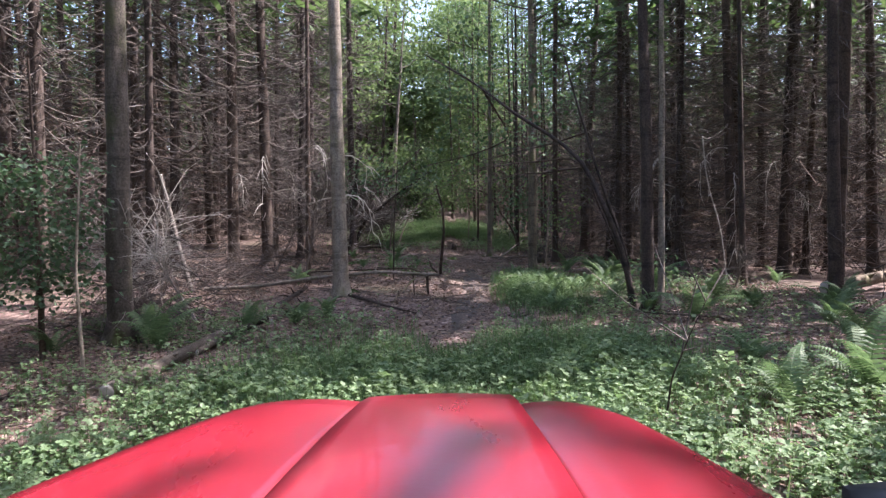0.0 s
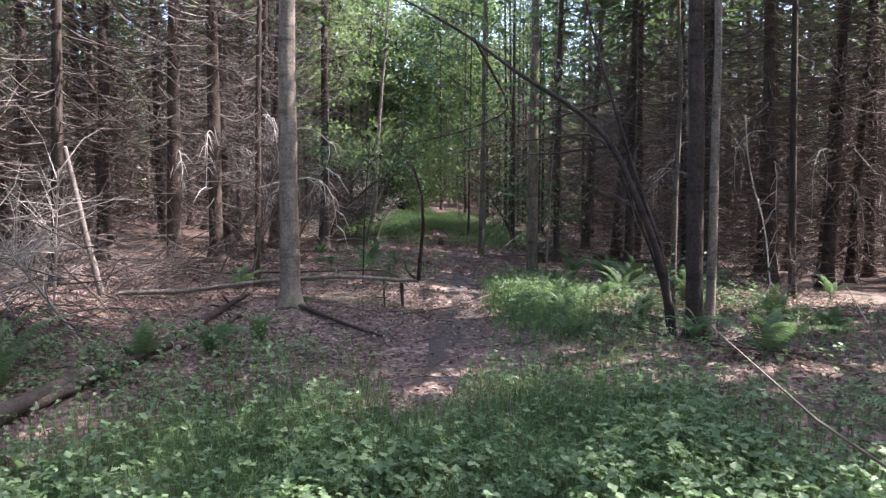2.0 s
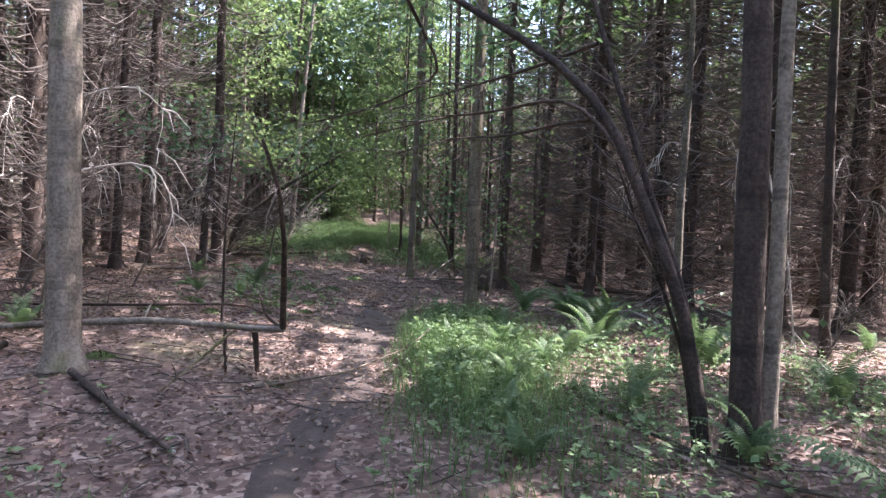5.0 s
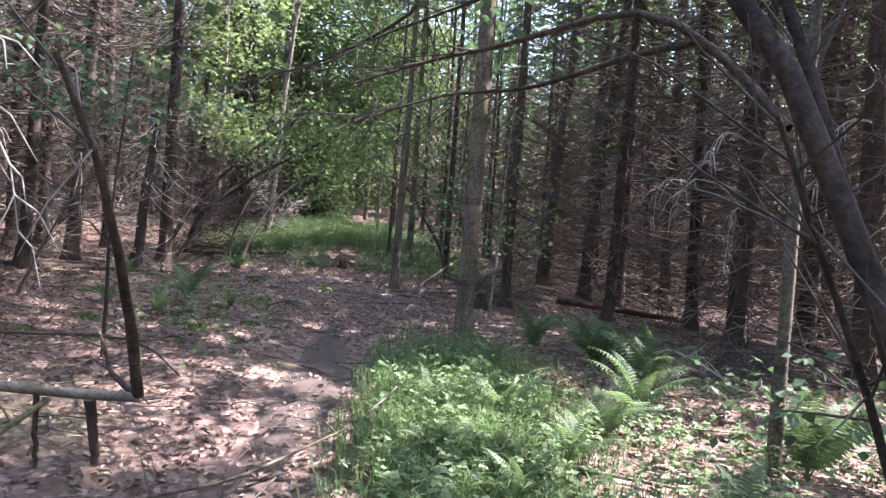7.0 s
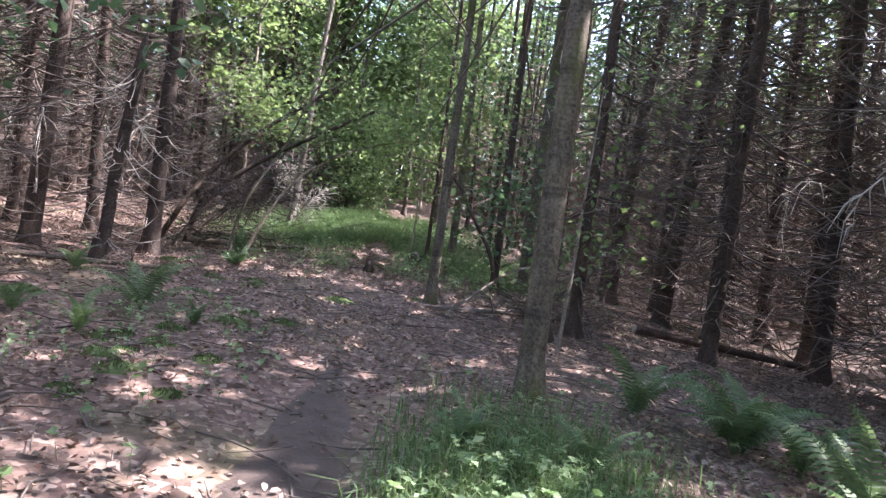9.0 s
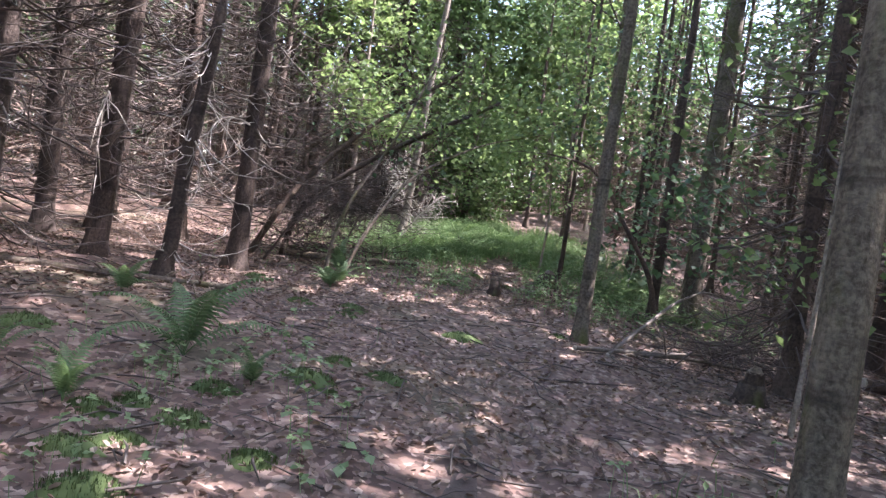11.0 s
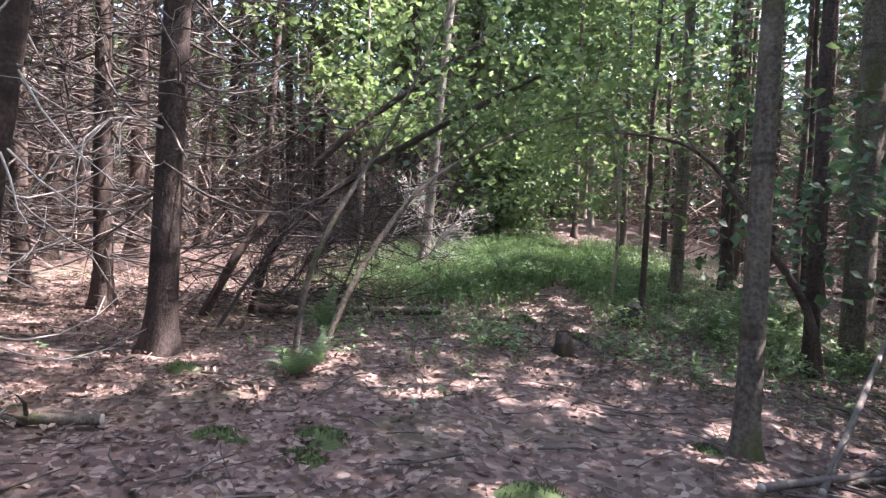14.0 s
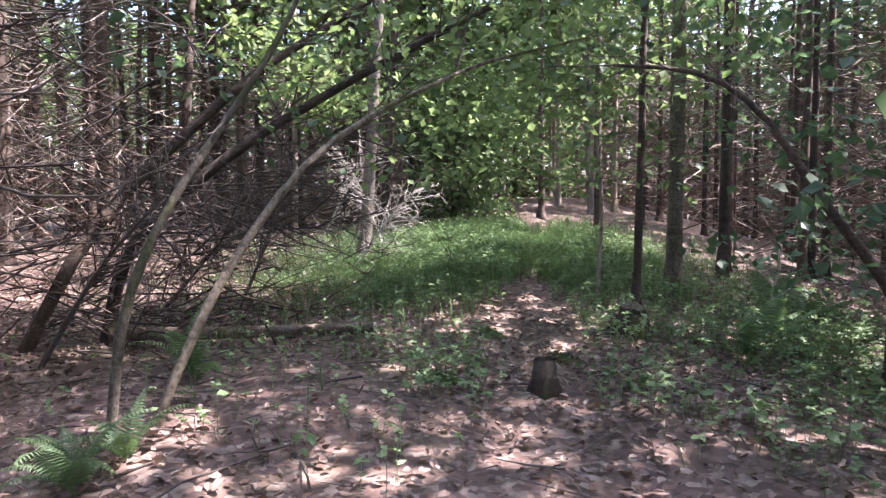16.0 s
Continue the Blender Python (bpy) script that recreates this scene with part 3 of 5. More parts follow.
grey_trunk("maple_tree", 1.7, 36.5, .2, "slender maple with bright green leaves over the trail", 14, (-0.9, 0.3), 18, BARK_GREY, 0.3, 200, 26, LEAF, 3.8)

# the bright green leaf wall over the end of the trail
GREEN = [leaf_tree("young_maple", 90 + i, 11.0 + i, 0.07, "slender young maple with bright green leaves", 0.2, 3.0, 200, 20, size=(0.12, 0.23)) for i in range(3)]
# the same young maples with shade put into their leaf colour
SHADY = [leaf_tree("young_maple", 95 + i, 12.0 + i, 0.075, "slim dark maple stem with sparse leaves coloured dark for shade", 0.42, 2.6, 45, 20, LEAF_DARK, (0, 0), BARK_DARK) for i in range(2)]
spots = [(-1.6, 38.2), (0.9, 37.0), (-2.6, 38.5), (2.4, 38.0), (-0.6, 40.0), (4.2, 36.0), (-4.6, 33.2), (1.0, 44.0), (-3.4, 42.5), (4.6, 42.0), (-6.8, 38), (6.4, 39.5), (0.2, 47.0), (-1.0, 50.0), (0.8, 41.5), (-0.2, 54.0), (0.45, 34.6), (1.5, 33.0), (4.3, 34.2), (3.2, 30.6), (4.6, 31.0), (5.6, 34.5), (2.6, 34.8), (3.4, 37.2), (6.2, 36.6), (1.9, 40.2), (5.2, 39.0), (3.6, 40.6), (7.0, 33.2), (4.19, 34.0), (4.44, 30.9), (5.3, 32.2), (6.4, 30.4), (3.8, 32.6), (7.6, 35.0), (2.9, 29.6)]
for i, (x, y) in enumerate(spots):
    m = stand(x, y, 67 * i, 1.0, 0.85 + 0.1 * (i % 4))
    if i < 3:
        GREEN[i].matrix_world = m
        tree = GREEN[i]
    else:
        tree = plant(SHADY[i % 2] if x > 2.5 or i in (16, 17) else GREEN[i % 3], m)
    tree["group"] = "young maples over the trail"
SHADY[0].matrix_world, SHADY[1].matrix_world = stand(5.9, 29.2, 20), stand(8.3, 31.4, 130)
for tree in SHADY:
    tree["group"] = "young maples over the trail"


def droop(x, y, z, az, out, fall, seed):
    """A bleached dead bough that hangs from the spruce standing at x, y."""
    tree = min((o for o in scene.collection.all_objects if o.name.startswith("spruce")), key=lambda o: (o.matrix_world.translation.x - x) ** 2 + (o.matrix_world.translation.y - y) ** 2)
    rg = np.random.default_rng(seed)
    m = tree.matrix_world
    w = np.array([math.cos(radians(az)), math.sin(radians(az)), 0])
    foot = np.array([x, y, float(ground_z(x, y)) + z])
    t = np.linspace(0, 1, 9)
    line = foot + w * (out * np.sin(t * 1.75) ** 0.9)[:, None] + np.array([0, 0, 1]) * (0.25 * out * np.sin(t * 2.6) - fall * t ** 1.9)[:, None] + rg.normal(0, 0.02, (9, 3)) * t[:, None]
    q = Quads()
    q.tubes(line[None], np.linspace(0.015, 0.005, 9)[None], 5)
    k = 9
    base = line[rg.integers(2, 9, k)]
    way = w * rg.uniform(-0.1, 0.7, (k, 1)) + rg.normal(0, 0.35, (k, 3)) * [1, 1, 0.2] - [0, 0, 0.75]
    ln = rg.uniform(0.15, 0.6, (k, 1))
    q.tubes(np.stack([base, base + way * ln * 0.4 + w * 0.08 * ln + [0, 0, 0.05], base + way * ln], 1), np.tile([0.010, 0.007, 0.003], (k, 1)), 4)
    inv = np.array(m.inverted())
    q.v = [v @ inv[:3, :3].T + inv[:3, 3] for v in q.v]
    part("hanging_bough", q, WOOD_PALE, tree, "bleached drooping dead branch")


bpy.context.view_layer.update()
for i, d in enumerate([(9.6, 18.2, 3.1, 200, 0.8, 1.9), (9.6, 18.2, 2.7, 330, 0.6, 1.5), (9.6, 18.2, 2.2, 250, 0.6, 1.1), (6.2, 18.2, 2.3, 190, 1.1, 0.5), (6.2, 18.2, 3.0, 210, 0.9, 0.6), (6.2, 18.2, 3.3, 330, 0.8, 1.2),
                       (7.2, 17.0, 2.6, 250, 0.7, 1.9), (7.2, 17.0, 3.2, 190, 0.9, 1.2), (8.5, 17.2, 2.9, 220, 0.9, 1.6), (8.5, 17.2, 2.2, 300, 0.7, 1.2), (6.9, 21.1, 2.6, 200, 1.1, 0.7), (6.7, 19.2, 2.1, 230, 0.9, 0.9),
                       (-5.3, 17.1, 2.2, 300, 1.2, 1.0), (-4.5, 17.4, 2.6, 280, 1.3, 1.2), (-4.5, 17.4, 1.8, 340, 1.2, 0.8), (-4.9, 19.4, 2.4, 320, 1.1, 0.9), (-4.29, 21.59, 1.8, 300, 0.9, 1.0), (-3.05, 22.75, 1.9, 250, 0.8, 1.0),
                       (-2.95, 14.7, 2.5, 335, 1.5, 0.7), (-2.95, 14.7, 1.7, 345, 1.5, 0.8), (-2.95, 14.7, 2.8, 300, 1.2, 1.0)]):
    droop(*d, 900 + i)


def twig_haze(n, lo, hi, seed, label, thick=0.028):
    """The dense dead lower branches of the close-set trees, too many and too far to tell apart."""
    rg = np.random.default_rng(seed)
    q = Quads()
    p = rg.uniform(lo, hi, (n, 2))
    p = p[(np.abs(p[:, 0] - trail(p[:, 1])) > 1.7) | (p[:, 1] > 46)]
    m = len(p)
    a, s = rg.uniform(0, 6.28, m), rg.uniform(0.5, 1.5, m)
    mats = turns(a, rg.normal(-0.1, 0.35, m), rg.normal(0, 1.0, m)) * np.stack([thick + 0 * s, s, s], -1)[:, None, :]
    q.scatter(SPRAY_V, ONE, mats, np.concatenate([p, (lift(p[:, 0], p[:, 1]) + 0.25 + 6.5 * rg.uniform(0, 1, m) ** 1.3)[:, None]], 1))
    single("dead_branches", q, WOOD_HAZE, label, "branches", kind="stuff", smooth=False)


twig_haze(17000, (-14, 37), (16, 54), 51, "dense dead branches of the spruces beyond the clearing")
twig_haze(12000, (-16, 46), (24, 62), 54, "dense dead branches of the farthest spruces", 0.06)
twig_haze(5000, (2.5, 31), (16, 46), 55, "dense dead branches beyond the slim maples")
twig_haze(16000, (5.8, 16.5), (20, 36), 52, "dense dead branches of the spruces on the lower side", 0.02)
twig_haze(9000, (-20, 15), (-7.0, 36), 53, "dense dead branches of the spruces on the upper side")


# ---- leaning and fallen trees, saplings ----
def on_ground(pts, sink=0.0):
    """Points given as x, y and height over the floor, laid on the floor."""
    return [(x, y, float(ground_z(x, y)) + h - sink) for x, y, h in pts]


def leaf_stem(name, lines, label, category, leaf, centres, per, bark_of=BARK_GREY, size=(0.06, 0.12), spread_xy=0.35, twigs=6, seed=0):
    """A crooked sapling or leaning tree: one or more stems through points, side twigs and leaves at its ends."""
    rg = np.random.default_rng(seed)
    x, y, z = lines[0][0][0]
    z = float(ground_z(x, y))
    tree = thing(name, pose(x, y, z), label, category)
    base = np.array([x, y, z])
    branch = Quads()
    for k, (pts, rad) in enumerate(lines):
        q = Quads()
        p = np.array(pts, float) - base
        line = stem(q, p, rad, 9, 0.012, 18, seed + k)
        part("stem", q, bark_of, tree)
        if twigs:
            twigs_on(branch, np.repeat(line[None, 5:], twigs, 0), 3, rg, 0.75, 0.006, 4, 0.8)
    if twigs:
        part("twig_work", branch, WOOD_DEAD, tree)["kind"] = "stuff"
    if len(centres):
        q = Quads()
        leaf_cloud(q, np.array(centres, float) - base, per, rg, spread_xy, 0.14, size)
        part("foliage", q, leaf, tree, "green leaves", smooth=False)
    return tree


rl = np.random.default_rng(33)


def around(n, lo, hi):
    return rl.uniform(lo, hi, (n, 3))


C1 = [(3.08, 10.9, -0.3), (2.84, 10.93, 0.94), (2.49, 11.07, 1.82), (2.35, 11.2, 2.26), (1.92, 11.54, 2.74), (1.27, 12.0, 3.22), (0.7, 12.46, 3.81), (-0.3, 13.3, 4.6)]
C4 = [(3.08, 11.0, -0.2), (2.92, 11.05, 0.9), (2.66, 11.2, 1.7), (2.5, 11.32, 2.3), (2.3, 11.6, 3.2), (2.1, 12.0, 4.3)]
C5 = [(3.0, 11.0, -0.1), (2.93, 11.07, 0.53), (2.76, 11.1, 1.02), (2.61, 11.13, 1.41), (2.45, 11.15, 1.85)]
C3 = [(2.45, 11.8, 2.85), (2.0, 12.4, 2.75), (1.5, 13.1, 2.7), (0.9, 13.8, 2.6)]
L1 = [(2.58, 11.35, 1.85), (2.53, 11.51, 2.03), (2.44, 11.72, 2.23), (2.27, 12.0, 2.46), (2.02, 12.42, 2.46), (1.76, 12.95, 2.46), (1.49, 13.47, 2.51), (1.0, 14.12, 2.46), (0.53, 14.66, 2.4)]
L2 = [(2.43, 11.78, 2.25), (2.26, 12.09, 2.26), (2.18, 12.5, 2.27), (1.99, 13.02, 2.26), (1.52, 13.66, 2.3), (0.96, 14.31, 2.18)]
L3 = [(0.7, 12.46, 3.81), (1.42, 14.1, 3.07), (0.96, 14.74, 2.9), (0.43, 15.38, 2.79), (-0.37, 16.05, 2.69)]
leaf_stem("leaning_maple", [(C1, (0.05, 0.014)), (C3, (0.018, 0.005)), (C4, (0.032, 0.014)), (C5, (0.02, 0.009)), (L1, (0.020, 0.007)), (L2, (0.018, 0.006)), (L3, (0.022, 0.007))], "arched dark maple stem leaning over the trail", "tree", LEAF_DARK,
          around(34, (-0.2, 12.2, 2.9), (2.6, 15.0, 5.4)), 24, BARK_DARK, seed=2)
leaf_stem("thin_sapling", [([(3.85, 13.3, -0.2), (3.87, 13.35, 1.6), (3.95, 13.4, 3.4), (3.9, 13.5, 5.6)], (0.05, 0.02))], "thin bare grey sapling beside the trail", "sapling", LEAF_DARK,
          around(10, (3.7, 12.9, 0.1), (4.5, 13.7, 0.65)), 14, BARK_MOSS, seed=3)
D1A = [(-3.70, 24.31, 0.20), (-3.41, 24.33, 0.68), (-3.26, 24.37, 1.05), (-3.09, 24.63, 1.49), (-2.71, 25.09, 2.11), (-2.23, 25.55, 2.75), (-1.70, 26.15, 3.32), (-0.80, 27.14, 4.32)]
D2A = [(-3.25, 24.8, 0.3), (-3.07, 24.86, 1.23), (-2.6, 24.95, 1.66), (-2.11, 25.15, 2.1), (-1.56, 25.46, 2.51), (-0.92, 25.78, 2.94), (-0.1, 26.3, 3.5)]
leaf_stem("fallen_spruce", [(D1A, (0.056, 0.03)), (D2A, (0.056, 0.03))], "dark half-fallen trunks leaning across one another", "tree", LEAF_DARK,
          around(14, (-2.4, 23.6, 1.8), (-0.4, 25.6, 3.4)), 12, BARK_BLACK, seed=4, twigs=14)
S1 = [(-1.86, 22.75, 0.1), (-1.78, 22.78, 1.01), (-1.63, 22.92, 1.46), (-1.46, 23.16, 1.89), (-1.24, 23.41, 2.36), (-1.08, 23.76, 2.99), (-0.8, 24.3, 3.9)]
S2 = [(-1.72, 22.74, 0.1), (-1.48, 22.91, 0.85), (-1.31, 23.16, 1.31), (-1.07, 23.51, 1.79), (-0.7, 23.98, 2.16), (-0.13, 24.58, 2.56), (0.8, 25.2, 2.9)]
leaf_stem("beech_sapling", [(S1, (0.029, 0.009)), (S2, (0.030, 0.008))], "two pale slanting sapling stems with green leaves overhead", "sapling", LEAF,
          np.concatenate([around(80, (-2.2, 23.6, 2.6), (1.8, 28.6, 4.4)), around(26, (-1.0, 25.4, 1.9), (1.0, 29.0, 2.9))]), 26, BARK_MOSS, seed=5, twigs=4, size=(0.07, 0.13))
AR = [(2.62, 24.0, 0.15), (2.47, 24.01, 0.88), (2.34, 24.06, 1.1), (2.21, 24.11, 1.32), (2.04, 24.17, 1.56), (1.9, 24.22, 1.84), (1.69, 24.29, 2.17), (1.47, 24.37, 2.37), (1.24, 24.46, 2.46), (0.8, 24.6, 2.52)]
# its leaves take the dark copy too, so they look shaded
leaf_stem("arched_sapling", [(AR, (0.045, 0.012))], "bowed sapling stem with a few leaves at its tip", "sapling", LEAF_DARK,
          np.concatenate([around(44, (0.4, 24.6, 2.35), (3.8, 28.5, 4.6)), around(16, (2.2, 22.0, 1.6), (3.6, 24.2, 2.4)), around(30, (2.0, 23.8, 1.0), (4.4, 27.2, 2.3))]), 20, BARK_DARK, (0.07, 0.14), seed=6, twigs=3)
UP = [(-0.09, 12.87, 0.38), (-0.05, 12.6, 0.8), (0.0, 12.28, 1.19), (0.0, 12.02, 1.6), (-0.1, 11.85, 2.0)]
leaf_stem("dead_stick", [(UP, (0.032, 0.014))], "upright dark dead stick on a fallen pole", "sapling", LEAF_DARK,
          [], 0, BARK_DARK, (0.08, 0.15), seed=7, twigs=2)
leaf_stem("hemlock_sapling", [([(-4.95, 8.3, -0.3), (-4.95, 8.3, 1.5), (-4.9, 8.2, 3.4)], (0.04, 0.012))], "young evergreen with drooping dark foliage", "sapling", LEAF_DARK,
          around(110, (-6.1, 7.7, 0.6), (-4.4, 8.8, 2.3)), 40, BARK_DARK, (0.05, 0.09), 0.2, seed=8)
leaf_stem("young_maple", [([(-1.15, 15.1, -0.1), (-1.1, 15.0, 1.2), (-1.0, 15.0, 2.7)], (0.02, 0.006))], "slender leafy sapling on the litter", "sapling", LEAF_DARK,
          around(26, (-2.1, 14.6, 2.0), (-0.2, 15.8, 2.7)), 24, BARK_DARK, (0.05, 0.095), seed=14, twigs=2)
leaf_stem("thin_sapling", [([(-3.95, 7.35, -0.2), (-4.02, 7.4, 0.9), (-3.95, 7.5, 2.3)], (0.022, 0.008))], "thin pale bare sapling", "sapling", LEAF_DARK, [], 0, seed=9, twigs=2)
leaf_stem("thin_sapling", [([(1.6, 5.0, -0.2), (1.62, 4.85, 0.25), (1.68, 4.7, 0.55), (1.8, 4.7, 0.83)], (0.009, 0.003))], "thin dark bare sapling in the herbs", "sapling", LEAF_DARK, [], 0, BARK_DARK, seed=10, twigs=2)
leaf_stem("hemlock", [([(-1.4, 34.3, 1.2), (-1.35, 34.3, 3.2), (-1.35, 34.3, 6.4)], (0.12, 0.03))], "dense dark young hemlock at the end of the clearing", "tree", NEEDLE,
          around(330, (-2.3, 33.5, 1.3), (-0.3, 35.2, 4.6)), 26, BARK_DARK, (0.06, 0.13), 0.18, seed=11)
# added evergreen mass that blocks bright sky and sunlit ground down the trail
leaf_stem("hemlock", [([(-0.4, 45.6, 1.9), (-0.4, 45.6, 4.0), (-0.4, 45.6, 7.0)], (0.10, 0.03))], "dense dark foliage added to block the bright gap at the trail's end", "tree", NEEDLE,
          around(220, (-2.0, 44.8, 2.0), (1.8, 46.6, 6.2)), 26, BARK_DARK, (0.08, 0.16), 0.2, seed=21)
leaf_stem("young_maple", [([(2.9, 19.6, -0.1), (3.0, 19.7, 1.4), (3.1, 19.9, 3.2)], (0.025, 0.008))], "slender leafy sapling beside the trail", "sapling", LEAF,
          around(24, (2.0, 19.2, 0.9), (3.9, 21.0, 3.4)), 20, seed=12, twigs=3)
leaf_stem("young_maple", [([(0.9, 26.9, -0.1), (1.0, 27.2, 1.6), (0.8, 27.5, 3.6)], (0.03, 0.01))], "slender leafy sapling in the clearing", "sapling", LEAF,
          around(36, (-0.6, 26.2, 1.8), (2.6, 30.0, 5.0)), 28, seed=13, twigs=3)


def log(name, pts, r0, r1, label, material=LOG_BARK, ends=True, stubs=5, seed=0, sides=10):
    """A fallen log or pole, its bark, its cut or broken ends and a few stubs."""
    rg = np.random.default_rng(seed)
    pts = np.array(on_ground(pts), float)
    base = pts[0].copy()
    ob = thing(name, pose(*base), label, "log" if r0 > 0.05 else "branch")
    q = Quads()
    line = stem(q, pts - base, (r0, r1), sides, 0.012, 16, seed)
    part("bark", q, material, ob)
    if ends:
        for p, nrm, r in ((line[0], line[0] - line[1], r0), (line[-1], line[-1] - line[-2], r1)):
            q = Quads()
            nrm = nrm / np.linalg.norm(nrm)
            tip = p + nrm * 0.012
            q.tubes(np.array([[p - nrm * 0.01, tip, tip + nrm * 0.004, tip + nrm * 0.005]]), np.array([[r * 0.99, r * 0.93, r * 0.5, 0.001]]), sides)
            part("end_grain", q, WOOD_PALE, ob, "pale broken wood")
    if stubs:
        for _ in range(stubs):
            q = Quads()
            a, az, ln = line[rg.integers(2, 14)], rg.uniform(0, 2 * np.pi), rg.uniform(0.06, 0.35)
            way = np.array([np.cos(az) * 0.7, np.sin(az) * 0.7, rg.uniform(0.1, 1.0)])
            q.tubes([[a, a + way * ln * 0.6, a + way * ln + rg.normal(0, 0.03, 3)]], [[r1 * 0.4 + 0.003, r1 * 0.3 + 0.002, 0.002]], 5)
            part("stub", q, material, ob)
    return ob


log("fallen_log", [(-3.33, 6.6, .06), (-3.16, 7.5, .06), (-3.0, 9.0, .08)], .085, .065, "mossy fallen log among ferns and herbs", seed=1)
log("fallen_log", [(-3.05, 8.2, .06), (-2.85, 9.2, .09), (-2.6, 9.9, .1)], .05, .04, "short rotten log beside a longer one", seed=2)
log("fallen_pole", [(-4.7, 13.3, .06), (-3.64, 13.4, .08), (-2.6, 13.2, .28), (-1.18, 12.75, .45), (-0.38, 12.84, .41), (-0.07, 12.86, .43)], .038, .028, "long thin fallen pole propped on its branch stubs", BARK_GREY, seed=3)
log("branch", [(-0.34, 12.86, .39), (-0.31, 12.95, -.02)], .03, .022, "short dead branch holding up a pole", BARK_DARK, True, 0, 31)
log("branch", [(-0.6, 12.82, .42), (-0.6, 12.82, -.02)], .016, .012, "short dead branch holding up a pole", BARK_DARK, True, 0, 32)
log("branch", [(-0.1, 12.87, .43), (-0.26, 12.9, .55), (-0.34, 12.92, .74)], .02, .008, "forked dark dead branch on a pole", BARK_DARK, True, 2, 33)
log("fallen_pole", [(-2.8, 10.4, .04), (-2.83, 11.66, .06), (-2.7, 13.2, .12)], .055, .035, "dead pole on the leaf litter", BARK_DARK, seed=4)
log("fallen_pole", [(-2.59, 10.05, .03), (-2.51, 10.79, .05), (-2.34, 11.6, .1)], .04, .03, "dark broken branch on the leaf litter", BARK_DARK, seed=5)
log("branch", [(-1.75, 12.4, .05), (-1.02, 11.46, .05), (-0.45, 10.8, .03)], .035, .014, "crooked dead branch on the leaf litter", BARK_DARK, seed=6)
log("fallen_pole", [(-4.2, 14.9, .12), (-2.93, 14.68, .25), (-2.18, 14.61, .26), (-0.6, 14.47, .35), (-0.3, 14.4, .1)], .018, .012, "thin dead pole propped over the litter", BARK_DARK, seed=41)
log("branch", [(-0.55, 12.83, .36), (-0.75, 12.4, .18), (-0.95, 11.95, .02)], .018, .008, "crooked dead branch beside a pole", LOG_BARK, seed=42)
log("branch", [(6.15, 14.8, .0), (6.12, 14.85, .37), (6.05, 14.88, 1.1), (5.97, 14.91, 1.52), (5.84, 14.93, 1.93), (5.74, 14.96, 2.35), (5.67, 15.0, 3.2)], .012, .012, "thin bleached branch hanging down to the litter", WOOD_PALE, True, 2, 43)
log("branch", [(6.13, 14.82, .3), (6.02, 14.72, .12), (5.86, 14.6, .01)], .014, .006, "short bleached root-like branch", WOOD_PALE, True, 1, 44)
log("branch", [(6.13, 14.82, .3), (6.24, 14.7, .1), (6.42, 14.55, .01)], .014, .006, "short bleached root-like branch", WOOD_PALE, True, 1, 45)
log("cut_log", [(6.83, 12.2, .2), (9.2, 14.2, .26)], .13, .12, "dark log with a pale cut end raised off the ground", seed=7)
log("branch", [(6.95, 12.3, .1), (6.95, 12.3, -.05)], .1, .1, "stub of wood under a raised log", BARK_DARK, True, 0, 34)
log("fallen_log", [(4.7, 22.5, .1), (6.2, 22.6, .1), (7.4, 22.0, .08)], .075, .05, "dark fallen log under the spruces", BARK_DARK, seed=8)
log("fallen_log", [(-3.2, 24.95, .06), (-2.2, 25.0, .07), (-1.0, 25.0, .06)], .06, .045, "mossy fallen log across the leaf litter", seed=9)
log("fallen_log", [(-4.6, 19.9, .04), (-3.28, 20.25, .05), (-2.1, 20.75, .05)], .045, .03, "fallen pole on the needles", seed=10)
log("branch", [(1.35, 21.1, .04), (2.14, 21.67, .06), (3.3, 22.6, .06)], .024, .012, "pale dead branch on the litter", WOOD_MID, seed=11)
log("branch", [(1.9, 21.5, .04), (2.5, 21.75, .07), (3.3, 21.9, .08)], .022, .014, "dead branch on the litter", LOG_BARK, seed=12)
log("branch", [(1.7, 21.3, .02), (2.6, 22.9, .5), (3.3, 24.4, .62), (4.4, 25.9, .4)], .022, .01, "bowed dead branch over the litter", WOOD_MID, seed=13)
log("branch", [(-0.3, 12.2, .02), (0.5, 12.6, .1), (1.1, 13.3, .16), (1.35, 13.9, .24)], .012, .006, "thin mossy branch on the litter", LOG_BARK, seed=14)
log("branch", [(4.35, 17.2, .05), (4.6, 16.7, .3), (4.75, 16.2, .22), (4.9, 15.7, .04)], .016, .008, "thin pale bent branch by the ferns", WOOD_PALE, seed=15)
log("branch", [(2.52, 26.45, -.03), (2.5, 26.42, .32), (2.56, 26.4, .55), (2.55, 26.4, .8)], .014, .009, "thin bleached stick standing in the herbs", WOOD_PALE, True, 2, 19)
log("branch", [(1.4, 13.9, .02), (2.2, 13.2, .04), (3.1, 12.9, .04)], .018, .01, "thin dead branch on the litter", LOG_BARK, seed=16)
log("branch", [(-2.7, 19.9, .02), (-2.3, 20.0, .02), (-1.6, 19.2, .03)], .02, .01, "dead branch on the litter", LOG_BARK, seed=17)
log("branch", [(2.6, 12.0, .02), (3.0, 10.2, .05), (3.9, 9.6, .05)], .02, .01, "dead branch among ferns", LOG_BARK, seed=18)


